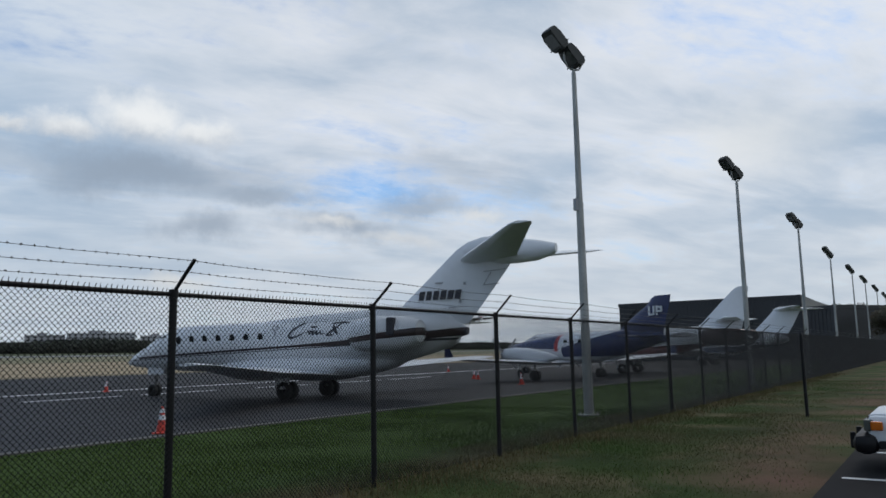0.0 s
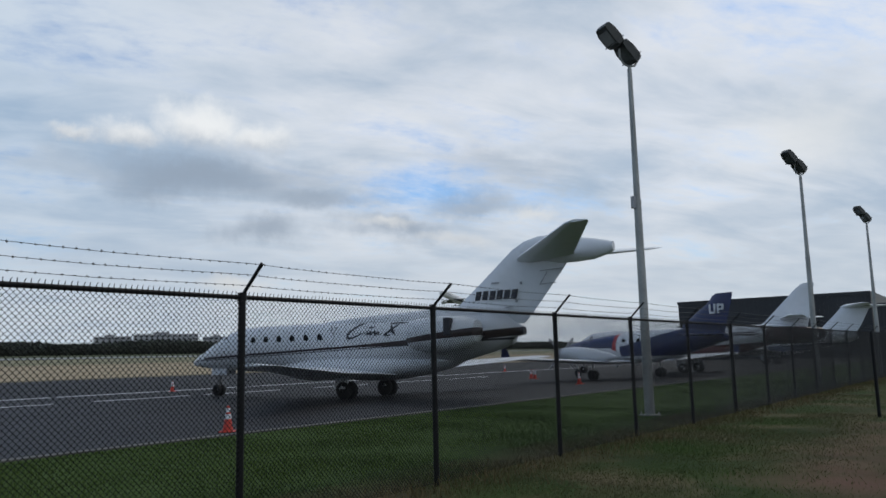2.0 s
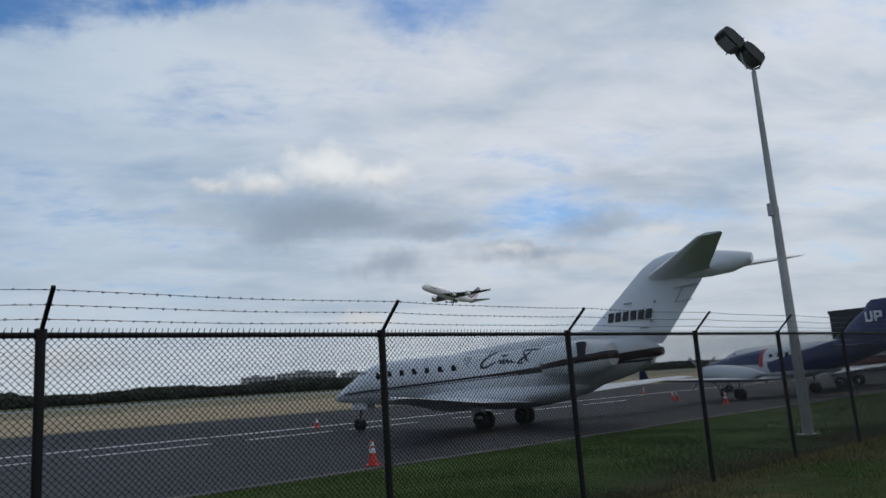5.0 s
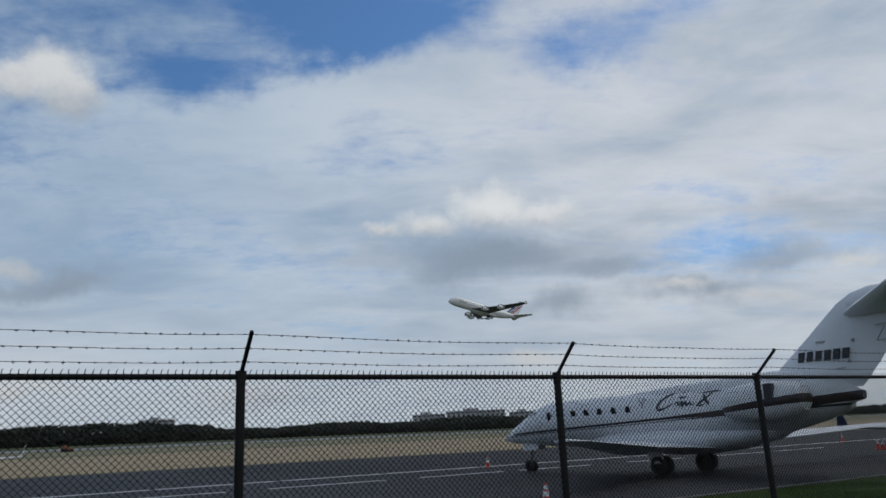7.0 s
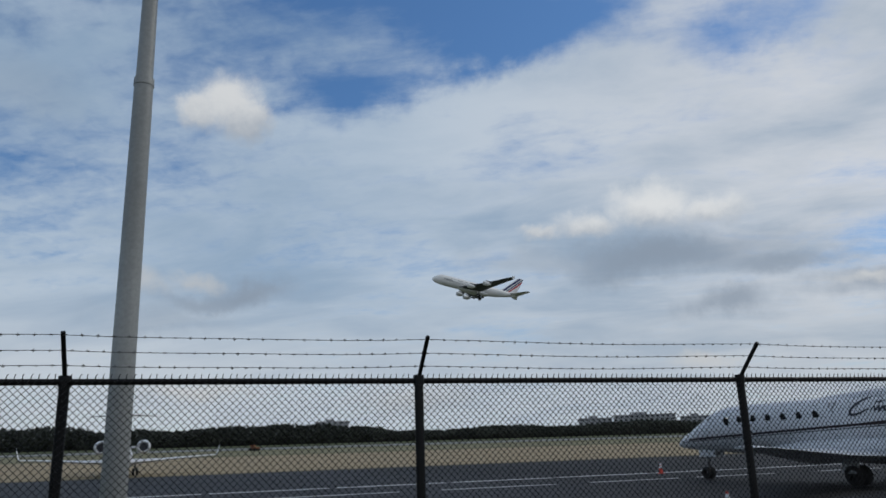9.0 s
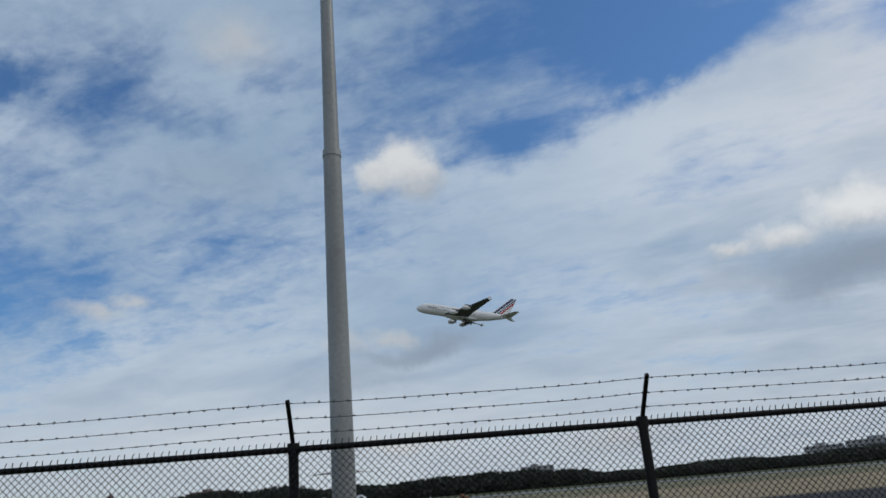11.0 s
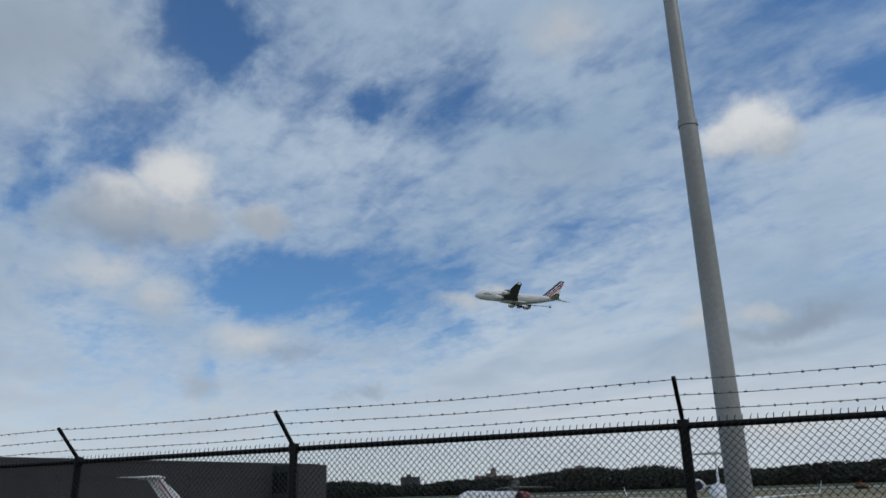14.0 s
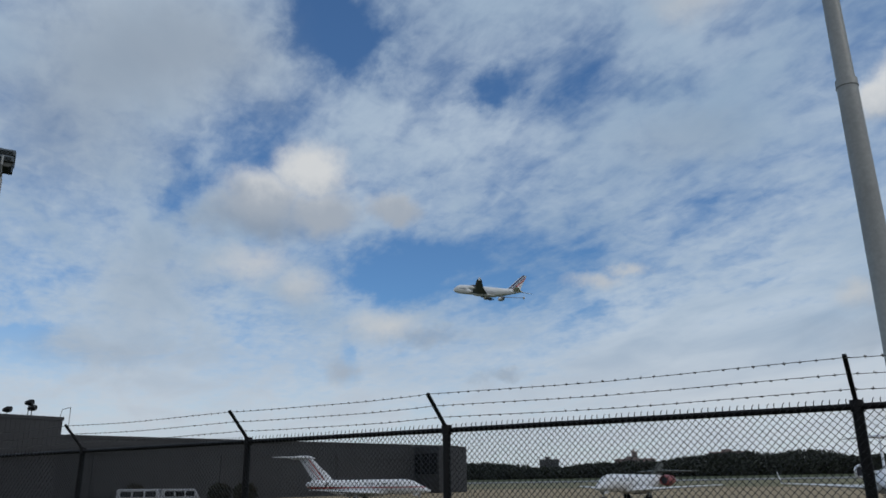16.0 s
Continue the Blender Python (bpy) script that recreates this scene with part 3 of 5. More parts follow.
# ---------------------------------------------------------------- light poles
def light_pole():
    root = empty("light_pole", Matrix(), "tapered galvanized light pole with two dark floodlights", "light pole", "light poles along the fence")
    bm = bmesh.new()
    tube(bm, (0, 0, 0.05), (0, 0, 5.5), 0.125, 0.095, 20)
    tube(bm, (0, 0, 5.49), (0, 0, 9.1), 0.086, 0.06, 20)
    part("shaft", bm, M_GALV, root, smooth=True)
    part("joint_collar", tube(bmesh.new(), (0, 0, 5.44), (0, 0, 5.52), 0.103, 0.1, 20), M_GALV, root, smooth=True)
    part("base_plate", boxm(-0.2, -0.2, 0, 0.2, 0.2, 0.04, bevel=0.01), M_GALV, root)
    for a in range(4):
        part("anchor_bolt", tube(bmesh.new(), (0.15 * (1 if a % 2 else -1), 0.15 * (1 if a > 1 else -1), 0.0), (0.15 * (1 if a % 2 else -1), 0.15 * (1 if a > 1 else -1), 0.1), 0.016, seg=6), M_STEEL, root)
    bm = bmesh.new()
    pts = [(-0.30, 0, 9.62), (-0.29, 0, 9.38), (-0.18, 0, 9.22), (0, 0, 9.17), (0.18, 0, 9.22), (0.29, 0, 9.38), (0.30, 0, 9.62)]
    for a, b in zip(pts, pts[1:]):
        tube(bm, a, b, 0.028, seg=8)
    tube(bm, (0, 0, 9.05), (0, 0, 9.2), 0.045, seg=10)
    part("yoke", bm, M_GALV, root, smooth=True)
    for hx, hz in ((-0.58, 9.95), (-0.04, 9.57)):
        m = pose(hx, 0, hz, 0, 44, 0) @ pose(0, 0, 0, 0, 0, -90)
        bm = bmesh.new()
        prof = [(-0.34, 0.16, 0.07), (-0.31, 0.21, 0.11), (-0.12, 0.235, 0.155), (0.20, 0.235, 0.155), (0.31, 0.21, 0.12), (0.35, 0.16, 0.08)]
        for y0, w0, h0 in prof:
            for cx, cz in ((-w0, -h0), (w0, -h0), (w0, h0 * 0.75), (-w0, h0 * 0.75)):
                bm.verts.new((cx, y0, cz))
        bm.verts.ensure_lookup_table()
        n = len(prof)
        for k in range(n - 1):
            for c in range(4):
                bm.faces.new([bm.verts[v] for v in (4 * k + c, 4 * k + (c + 1) % 4, 4 * k + 4 + (c + 1) % 4, 4 * k + 4 + c)])
        bm.faces.new([bm.verts[v] for v in (3, 2, 1, 0)])
        bm.faces.new([bm.verts[4 * n - 4 + v] for v in range(4)])
        bmesh.ops.transform(bm, verts=bm.verts, matrix=m)
        head = part("floodlight", bm, M_LAMP, root)
        part("lens", boxm(-0.2, -0.2, -0.168, 0.2, 0.24, -0.157, m, 0.004), M_LENS, head, "flat glass lens")
        part("hood", boxm(-0.245, 0.20, -0.21, 0.245, 0.22, 0.16, m, 0.006), M_LAMP, head)
        for ky in (-0.06, 0.0, 0.06, 0.12):
            part("cooling_fin", boxm(-0.17, ky - 0.008, 0.09, 0.17, ky + 0.008, 0.14, m), M_LAMP, head)
    return root


pole0 = light_pole()
for k, (s, d) in enumerate([(10.87, 1.73), (28.1, 1.33), (-8.6, 1.80), (-26.9, 2.7), (45.6, 1.4), (61.2, 1.4), (77.8, 1.4), (92, 1.4), (108.7, 1.4), (126, 1.4), (145, 1.4)]):
    p = fp(s, d)
    m = pose(p.x, p.y, 0, 0, 0, FENCE_YAW + 62)
    if k > 4:       # the far ones are a little lower and slimmer
        m = m @ Matrix.Diagonal((0.85, 0.85, 0.95, 1))
    if k == 0:
        pole0.matrix_world = m
    else:
        copy_thing(pole0, m)

part("junction_box", boxm(-0.17, -0.06, 5.3, -0.08, 0.06, 5.62, bevel=0.01), M_GREYP, pole0, "small grey junction box")

# ---------------------------------------------------------------- traffic cones
def traffic_cone():
    root = empty("traffic_cone", Matrix(), "orange traffic cone with white collars", "cone", "traffic cones on the apron")
    part("base", boxm(-0.16, -0.16, 0, 0.16, 0.16, 0.03, bevel=0.01), M_CONE, root)
    part("body", tube(bmesh.new(), (0, 0, 0.025), (0, 0, 0.58), 0.12, 0.025, 18), M_CONE, root, smooth=True)
    part("collar", tube(bmesh.new(), (0, 0, 0.29), (0, 0, 0.40), 0.080, 0.061, 18), M_WHITE, root, "white reflective collar", True)
    part("collar", tube(bmesh.new(), (0, 0, 0.44), (0, 0, 0.53), 0.056, 0.041, 18), M_WHITE, root, "white reflective collar", True)
    return root


cone0 = traffic_cone()
for k, p in enumerate([(-6.32, 17.25), (-18.2, 40.8), (1.7, 49.2), (3.62, 39.9), (-0.3, 72.5), (1.5, 50.6)]):
    m = pose(p[0], p[1], 0.02, 0, 0, 17 * k)
    if k == 0:
        cone0.matrix_world = m
    else:
        copy_thing(cone0, m)

# ---------------------------------------------------------------- aircraft
def jet(name, m, label, L_nose=10.2, L_tail=-8.2, r=0.97, axis=1.95, span=19.4, paint=M_WHITE, tail_paint=None, fin_top=5.5, cruciform=False,
        winglet=False, windows=6, engine_paint=None, sweep=0.72, fin_chord=1.0, group="business jets on the apron", wing_z=1.18, fin_y=-4.35, stab_paint=M_WHITE,
        fin=None, bullet=None, stab=None, dorsal=None, engine=(1.50, 0.28, 1.0), nac=(-4.3, -7.55), win=(None, 0.92, 0.36), belly=0.0, exhaust_mat=M_STEEL):
    """A business jet: y forward, main wheels at y = 0, origin on the ground."""
    root = empty(name, m, label, "aircraft", group)
    tail_paint = tail_paint or paint
    a = axis
    bm = bmesh.new()
    n = L_nose
    loft(bm, [(n + 0.25, 0, a - 0.58, 0.03, 0.03), (n + 0.1, 0, a - 0.56, 0.15, 0.13), (n - 0.4, 0, a - 0.47, 0.35, 0.30), (n - 1.1, 0, a - 0.34, 0.54, 0.49), (n - 1.8, 0, a - 0.20, 0.70, 0.68),
              (n - 2.5, 0, a - 0.05, 0.83, 0.86), (n - 3.3, 0, a, r * 0.95, r * 0.97), (n - 4.5, 0, a, r, r), (2, 0, a, r, r), (-2.5, 0, a, r, r), (-4.4, 0, a + 0.14, r * 0.95, r * 0.88),
              (-5.9, 0, a + 0.34, r * 0.76, r * 0.70), ((-5.9 + L_tail) / 2, 0, a + 0.43, r * 0.5, r * 0.50), (L_tail + 0.3, 0, a + 0.42, r * 0.30, r * 0.28), (L_tail, 0, a + 0.35, 0.18, 0.18)], 32)
    body = part("fuselage", bm, paint, root, smooth=True)
    # belly fairing
    bm = bmesh.new()
    g = a - 0.72 - belly
    loft(bm, [(5.0, 0, g + 0.1, 0.2, 0.1), (4.2, 0, g + 0.03, 0.75, 0.3), (2.5, 0, g, 1.12, 0.48), (0, 0, g, 1.22, 0.56), (-1.6, 0, g, 1.14, 0.52), (-2.8, 0, g + 0.05, 0.95, 0.42), (-4.0, 0, g + 0.2, 0.6, 0.3), (-4.8, 0, g + 0.35, 0.2, 0.1)], 24)
    part("belly_fairing", bm, paint, root, smooth=True)
    # windshield and cabin windows
    for sx in (-1, 1):
        bm = bmesh.new()
        q = [(0.10, n - 1.92, a + 0.47), (0.64, n - 2.25, a + 0.30), (0.74, n - 2.75, a + 0.52), (0.12, n - 2.72, a + 0.83)]
        vs = [bm.verts.new((sx * x, y + 0.02, z + 0.03)) for x, y, z in q] + [bm.verts.new((sx * x * 0.94, y - 0.04, z - 0.04)) for x, y, z in q]
        bm.faces.new(vs[:4])
        bm.faces.new(vs[4:])
        for k in range(4):
            bm.faces.new((vs[k], vs[(k + 1) % 4], vs[4 + (k + 1) % 4], vs[4 + k]))
        part("windshield", bm, M_GLASS, body, "dark cockpit windshield")
        for k in range(windows):
            y = (n - 4.3 if win[0] is None else win[0]) - k * win[1]
            zc = win[2]
            x = math.sqrt(max(0.01, r * r - zc * zc))
            bm = bmesh.new()
            loft(bm, [(-0.02, 0, 0, 0.13, 0.20), (0.010, 0, 0, 0.13, 0.20), (0.016, 0, 0, 0.11, 0.18)], 16)
            bmesh.ops.transform(bm, verts=bm.verts, matrix=Matrix.Translation((sx * x, y, a + zc)) @ pose(0, 0, 0, 0, -sx * math.degrees(math.asin(zc / r)), -90 * sx))
            part("cabin_window", bm, M_GLASS, body)
    # wings
    h = span / 2
    for sx, nm in ((-1, "wing"), (1, "wing")):
        bm = bmesh.new()
        wing(bm, [(sx * 0.8, 3.6, wing_z - 0.02, 5.6), (sx * 1.8, 2.6, wing_z + 0.04, 4.2), (sx * 3.4, 2.6 - 1.6 * sweep, wing_z + 0.11, 3.0), (sx * (h - 0.4), 2.6 - (h - 2.2) * sweep, wing_z + 0.04 + 0.045 * h, 1.15), (sx * h, 2.4 - (h - 2.2) * sweep, wing_z + 0.06 + 0.045 * h, 0.8)])
        w = part(nm, bm, stab_paint, root, smooth=True)
        if winglet:
            bm = bmesh.new()
            y0 = 2.4 - (h - 2.2) * sweep
            wing(bm, [(sx * h, y0, wing_z + 0.06 + 0.045 * h, 0.9), (sx * (h + 0.2), y0 - 0.3, wing_z + 0.5 + 0.045 * h, 0.7), (sx * (h + 0.42), y0 - 0.7, wing_z + 1.25 + 0.045 * h, 0.4)], (1, 0, 0))
            part("winglet", bm, stab_paint, w, smooth=True)
        # engine
        ex, ez, y1, y0, er = sx * engine[0], a + engine[1], nac[0], nac[1], engine[2]
        bm = bmesh.new()
        tube_rings = [(y1 - 0.35, 1, 0, 0.40), (y1 - 0.02, 1, 0, 0.44), (y1 + 0.02, 1, 0, 0.50), (y1 - 0.12, 1, 0, 0.58), (y1 - 0.9, 1, 0, 0.67), (y1 - 1.6, 1, 0, 0.66), (y1 - 2.3, 0.98, 0.04, 0.55), (0.75 * y0 + 0.25 * (y1 - 2.3), 0.96, 0.08, 0.40), (y0, 0.95, 0.1, 0.2 if exhaust_mat is M_STEEL else 0.07)]
        loft(bm, [(y, ex * f, ez + dz, rr * er, rr * er) for y, f, dz, rr in tube_rings], 28)
        e = part("engine_nacelle", bm, engine_paint or paint, root, smooth=True)
        part("intake_fan", tube(bmesh.new(), (ex, y1 - 0.36, ez), (ex, y1 - 0.31, ez), 0.40 * er, 0.40 * er, 20), M_INK, e, "dark intake opening")
        if exhaust_mat:
            part("exhaust", tube(bmesh.new(), (ex * 0.95, y0 + 0.15, ez + 0.1), (ex * 0.95, y0 - 0.08, ez + 0.1), 0.22 * er, 0.17 * er, 20), exhaust_mat, e, "metal exhaust", True)
        bm = bmesh.new()
        cube(bm, min(0.6 * sx, ex), y1 - 2.6, ez - 0.12, max(0.6 * sx, ex), y1 - 0.7, ez + 0.08, None, 0.04)
        part("pylon", bm, paint, root)
        # main gear
        leg = part("main_gear", tube(bmesh.new(), (sx * 1.35, 0.1, 0.4), (sx * 1.3, 0.15, wing_z + 0.1), 0.085, 0.1, 12), M_STEEL, root, smooth=True)
        for dx in (-0.19, 0.19):
            t = part("tyre", wheel_bm(sx * 1.35 + dx, 0, 0.34, 0.22), M_RUBBER, leg, smooth=True)
        part("gear_door", boxm(sx * 1.58 - 0.02, -0.25, 0.4, sx * 1.58 + 0.02, 0.42, 1.1, bevel=0.015), paint, leg)
    leg = part("nose_gear", tube(bmesh.new(), (0, n - 1.5, 0.25), (0, n - 1.65, a - 0.5), 0.075, 0.10, 12), M_STEEL, root, smooth=True)
    for sx in (-1, 1):
        part("gear_door", boxm(sx * 0.26 - 0.012, n - 2.3, a - 1.12, sx * 0.26 + 0.012, n - 1.3, a - 0.72, bevel=0.008), paint, leg)
    for dx in (-0.12, 0.12):
        part("tyre", wheel_bm(dx, n - 1.5, 0.26, 0.16), M_RUBBER, leg, smooth=True)
    # fin, bullet and stabilizers
    zt, z0 = fin_top, a + 0.72
    hgt = zt - z0
    if fin is None:
        le = [(fin_y + 0.9, z0 - 0.1, 4.5), (fin_y - 0.05, z0 + 0.45, 3.3), (fin_y - 0.88 * hgt - 0.2, zt - 0.35, 2.3), (fin_y - 0.95 * hgt - 0.4, zt + 0.02, 1.9)]
        fin = [(y, z, y - c * fin_chord) for y, z, c in le]
    # fin stations: leading edge y, z, trailing edge y
    bm = bmesh.new()
    wing(bm, [(0, y, z, y - y1) for y, z, y1 in fin], (1, 0, 0), 0.8)
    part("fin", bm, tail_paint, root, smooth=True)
    if dorsal:
        bm = bmesh.new()
        loft(bm, [(y, 0, z, w, h) for y, z, w, h in dorsal], 20)
        part("dorsal_fairing", bm, tail_paint, root, smooth=True)
    ty = fin_y - 0.95 * hgt
    if cruciform:
        sz, sy = z0 + 0.4 * hgt, ty + 0.6
    else:
        sz, sy = zt - 0.08, ty
        bullet = bullet or [(sy + 0.35, sz - 0.12, 0.03, 0.04), (sy, sz - 0.06, 0.16, 0.16), (sy - 0.7, sz, 0.27, 0.26), (sy - 1.9, sz, 0.28, 0.27), (sy - 2.8, sz, 0.25, 0.23), (sy - 3.6, sz, 0.16, 0.14), (sy - 3.9, sz, 0.06, 0.06)]
    if bullet:
        bm = bmesh.new()
        loft(bm, [(y, 0, z, w, h) for y, z, w, h in bullet], 20)
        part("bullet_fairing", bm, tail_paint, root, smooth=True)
    stab = stab or [(0.1, sy - 0.25, sz, 2.6), (3.75, sy - 3.45, sz - 0.02, 0.7), (4.05, sy - 3.85, sz - 0.02, 0.28)]
    for sx in (-1, 1):
        bm = bmesh.new()
        wing(bm, [(sx * x, y, z, c) for x, y, z, c in stab], thick=1.35)
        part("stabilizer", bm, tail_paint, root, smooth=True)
    return root


# big jet beside the fence
BIG_JET_AT = pose(-5.66, 31.17, 0.02, 0, 0, 63)
DARK_RED = (0.026, 0.013, 0.013)
P_BIG = striped("white_jet_paint", (0.64, 0.66, 0.69), [(DARK_RED, 2.03, -0.036, 0.045, 0.020, -4.4, 9.2), (DARK_RED, 1.76, -0.094, 0.145, 0.0, -9.0, -4.3), ((0.03, 0.03, 0.035), 1.93, -0.034, 0.016, 0.004)])
P_NAC = striped("nacelle_paint", (0.64, 0.66, 0.69), [(DARK_RED, 1.86, -0.092, 0.02, 0.020)])
BIG_FIN = [(-2.9, 2.70, -7.15), (-3.95, 3.10, -7.52), (-4.42, 3.48, -7.84), (-5.67, 4.51, -8.68), (-6.30, 5.05, -9.1), (-6.72, 5.40, -9.15), (-7.2, 5.66, -9.1), (-7.75, 5.80, -9.0)]
BIG_BULLET = [(-6.95, 5.32, 0.05, 0.08), (-7.3, 5.36, 0.16, 0.30), (-7.9, 5.36, 0.25, 0.46), (-8.6, 5.26, 0.30, 0.50), (-9.2, 5.20, 0.30, 0.45), (-9.9, 5.16, 0.26, 0.37), (-10.4, 5.17, 0.19, 0.24), (-10.6, 5.19, 0.14, 0.16)]
BIG_STAB = [(0.12, -6.95, 5.00, 2.35), (0.4, -7.15, 5.04, 2.15), (3.75, -10.38, 5.48, 0.78), (3.9, -10.62, 5.50, 0.56)]
big_jet = jet("business_jet", BIG_JET_AT, "large white T-tailed business jet with dark red stripe", paint=P_BIG, tail_paint=M_WHITE, engine_paint=P_NAC, axis=2.08, r=1.02, L_tail=-7.05,
          fin=BIG_FIN, bullet=BIG_BULLET, stab=BIG_STAB, dorsal=[(3.2, 2.90, 0.1, 0.1), (2.0, 2.86, 0.40, 0.28), (0, 2.82, 0.55, 0.46), (-2.4, 2.85, 0.50, 0.52), (-4.2, 2.95, 0.34, 0.50), (-6.0, 2.95, 0.2, 0.3)],
          nac=(-3.3, -6.1), win=(6.29, 0.76, 0.33), windows=7, wing_z=0.95, belly=0.14, exhaust_mat=None)


def on_flank(z):
    """The port skin of the big jet's cabin at a height."""
    return -(max(0.04, 1.02 ** 2 - (z - 2.08) ** 2) ** 0.5 + 0.012)


def script_stroke(pts, w, mat=None):
    """A brush stroke along (y, z) points, thin at both ends, lying on the cabin's skin."""
    bm = bmesh.new()
    fine = []
    for k in range(len(pts) - 1):
        p0, p1, p2, p3 = (pts[max(0, min(len(pts) - 1, k + o))] for o in (-1, 0, 1, 2))
        for q in range(6):
            t = q / 6
            fine.append(tuple(0.5 * (2 * b + (c - a) * t + (2 * a - 5 * b + 4 * c - d) * t * t + (3 * b - a - 3 * c + d) * t ** 3) for a, b, c, d in zip(p0, p1, p2, p3)))
    fine.append(pts[-1])
    last = None
    for k, (y, z) in enumerate(fine):
        a, b = fine[max(0, k - 1)], fine[min(len(fine) - 1, k + 1)]
        d = Vector((b[0] - a[0], b[1] - a[1])).normalized()
        f = w * (0.35 + 0.65 * math.sin(math.pi * (k + 0.5) / len(fine)))
        e = Vector((-d.y, d.x)) * f * 1.5
        ring = []
        for yy, zz in ((y + e.x, z + e.y), (y - e.x, z - e.y)):
            x = on_flank(zz)
            ring += [bm.verts.new((x, yy, zz)), bm.verts.new((x + 0.03, yy, zz))]
        if last:
            for i, j in ((0, 1), (1, 3), (3, 2), (2, 0)):
                bm.faces.new((last[i], last[j], ring[j], ring[i]))
        last = ring
    part("script_stroke", bm, mat or M_INK, big_jet, "dark flowing brush stroke")


part("tail_outlet", tube(bmesh.new(), (0, -7.03, 2.43), (0, -7.13, 2.43), 0.165, 0.14, 16), M_INK, big_jet, "dark tail outlet", True)
# dark plate on the engine and panel lines on the fin
part("engine_emblem", boxm(-2.16, -5.26, 2.28, -1.9, -4.96, 2.93, bevel=0.05), M_INK, big_jet, "dark rounded plate")
for y, z, ln, ht, turn in ((-8.02, 4.28, 0.5, 0.007, -55), (-8.3, 4.55, 0.85, 0.012, -3), (-8.15, 4.06, 0.62, 0.014, -3), (-6.05, 4.22, 0.30, 0.022, 0), (-7.1, 4.15, 0.07, 0.05, 0), (-6.6, 3.3, 0.3, 0.02, -4), (-6.9, 3.5, 0.08, 0.05, 0)):
    m2 = Matrix.Translation((-0.15, y, z)) @ pose(0, 0, 0, turn, 0, 0)
    part("panel_line", boxm(-0.01, -ln / 2, -ht, 0.04, ln / 2, ht, m2), M_GREYP, big_jet)

# registration as plain bars on the fin; the marque as plain flowing strokes on the flank
for k in range(6):
    bm = boxm(-0.006, -0.095, -0.165, 0.09, 0.095, 0.165)
    for v in bm.verts:
        v.co.y -= v.co.z * 0.22
    bmesh.ops.translate(bm, verts=bm.verts, vec=(-0.165, -5.32 - 0.30 * k, 3.77))
    part("lettering_bar", bm, M_INK, big_jet, "dark registration bar")
script_stroke([(-0.74, 2.92), (-0.62, 3.02), (-0.30, 2.98), (0.08, 2.76), (0.28, 2.52), (0.20, 2.37), (-0.12, 2.42), (-0.44, 2.56)], 0.036)
script_stroke([(-0.52, 2.50), (-0.64, 2.62), (-0.70, 2.48), (-0.82, 2.62), (-0.86, 2.46), (-1.0, 2.60), (-1.08, 2.46), (-1.2, 2.58), (-1.26, 2.47), (-1.42, 2.52)], 0.026)
script_stroke([(-0.62, 2.80), (-0.78, 2.76), (-0.98, 2.80)], 0.022)
script_stroke([(-1.52, 2.44), (-1.78, 2.62), (-2.06, 2.86)], 0.034)
script_stroke([(-1.70, 2.84), (-1.86, 2.62), (-2.06, 2.44)], 0.034)
script_stroke([(-1.58, 2.88), (-1.96, 2.91), (-2.42, 2.90)], 0.024)
script_stroke([(-1.50, 2.43), (-1.7, 2.42), (-1.85, 2.45)], 0.02)
script_stroke([(1.22, 2.86), (1.02, 2.80), (1.08, 2.62), (0.96, 2.46)], 0.030, M_GREYP)
script_stroke([(1.36, 2.90), (1.26, 2.76), (1.18, 2.70)], 0.024, M_GREYP)

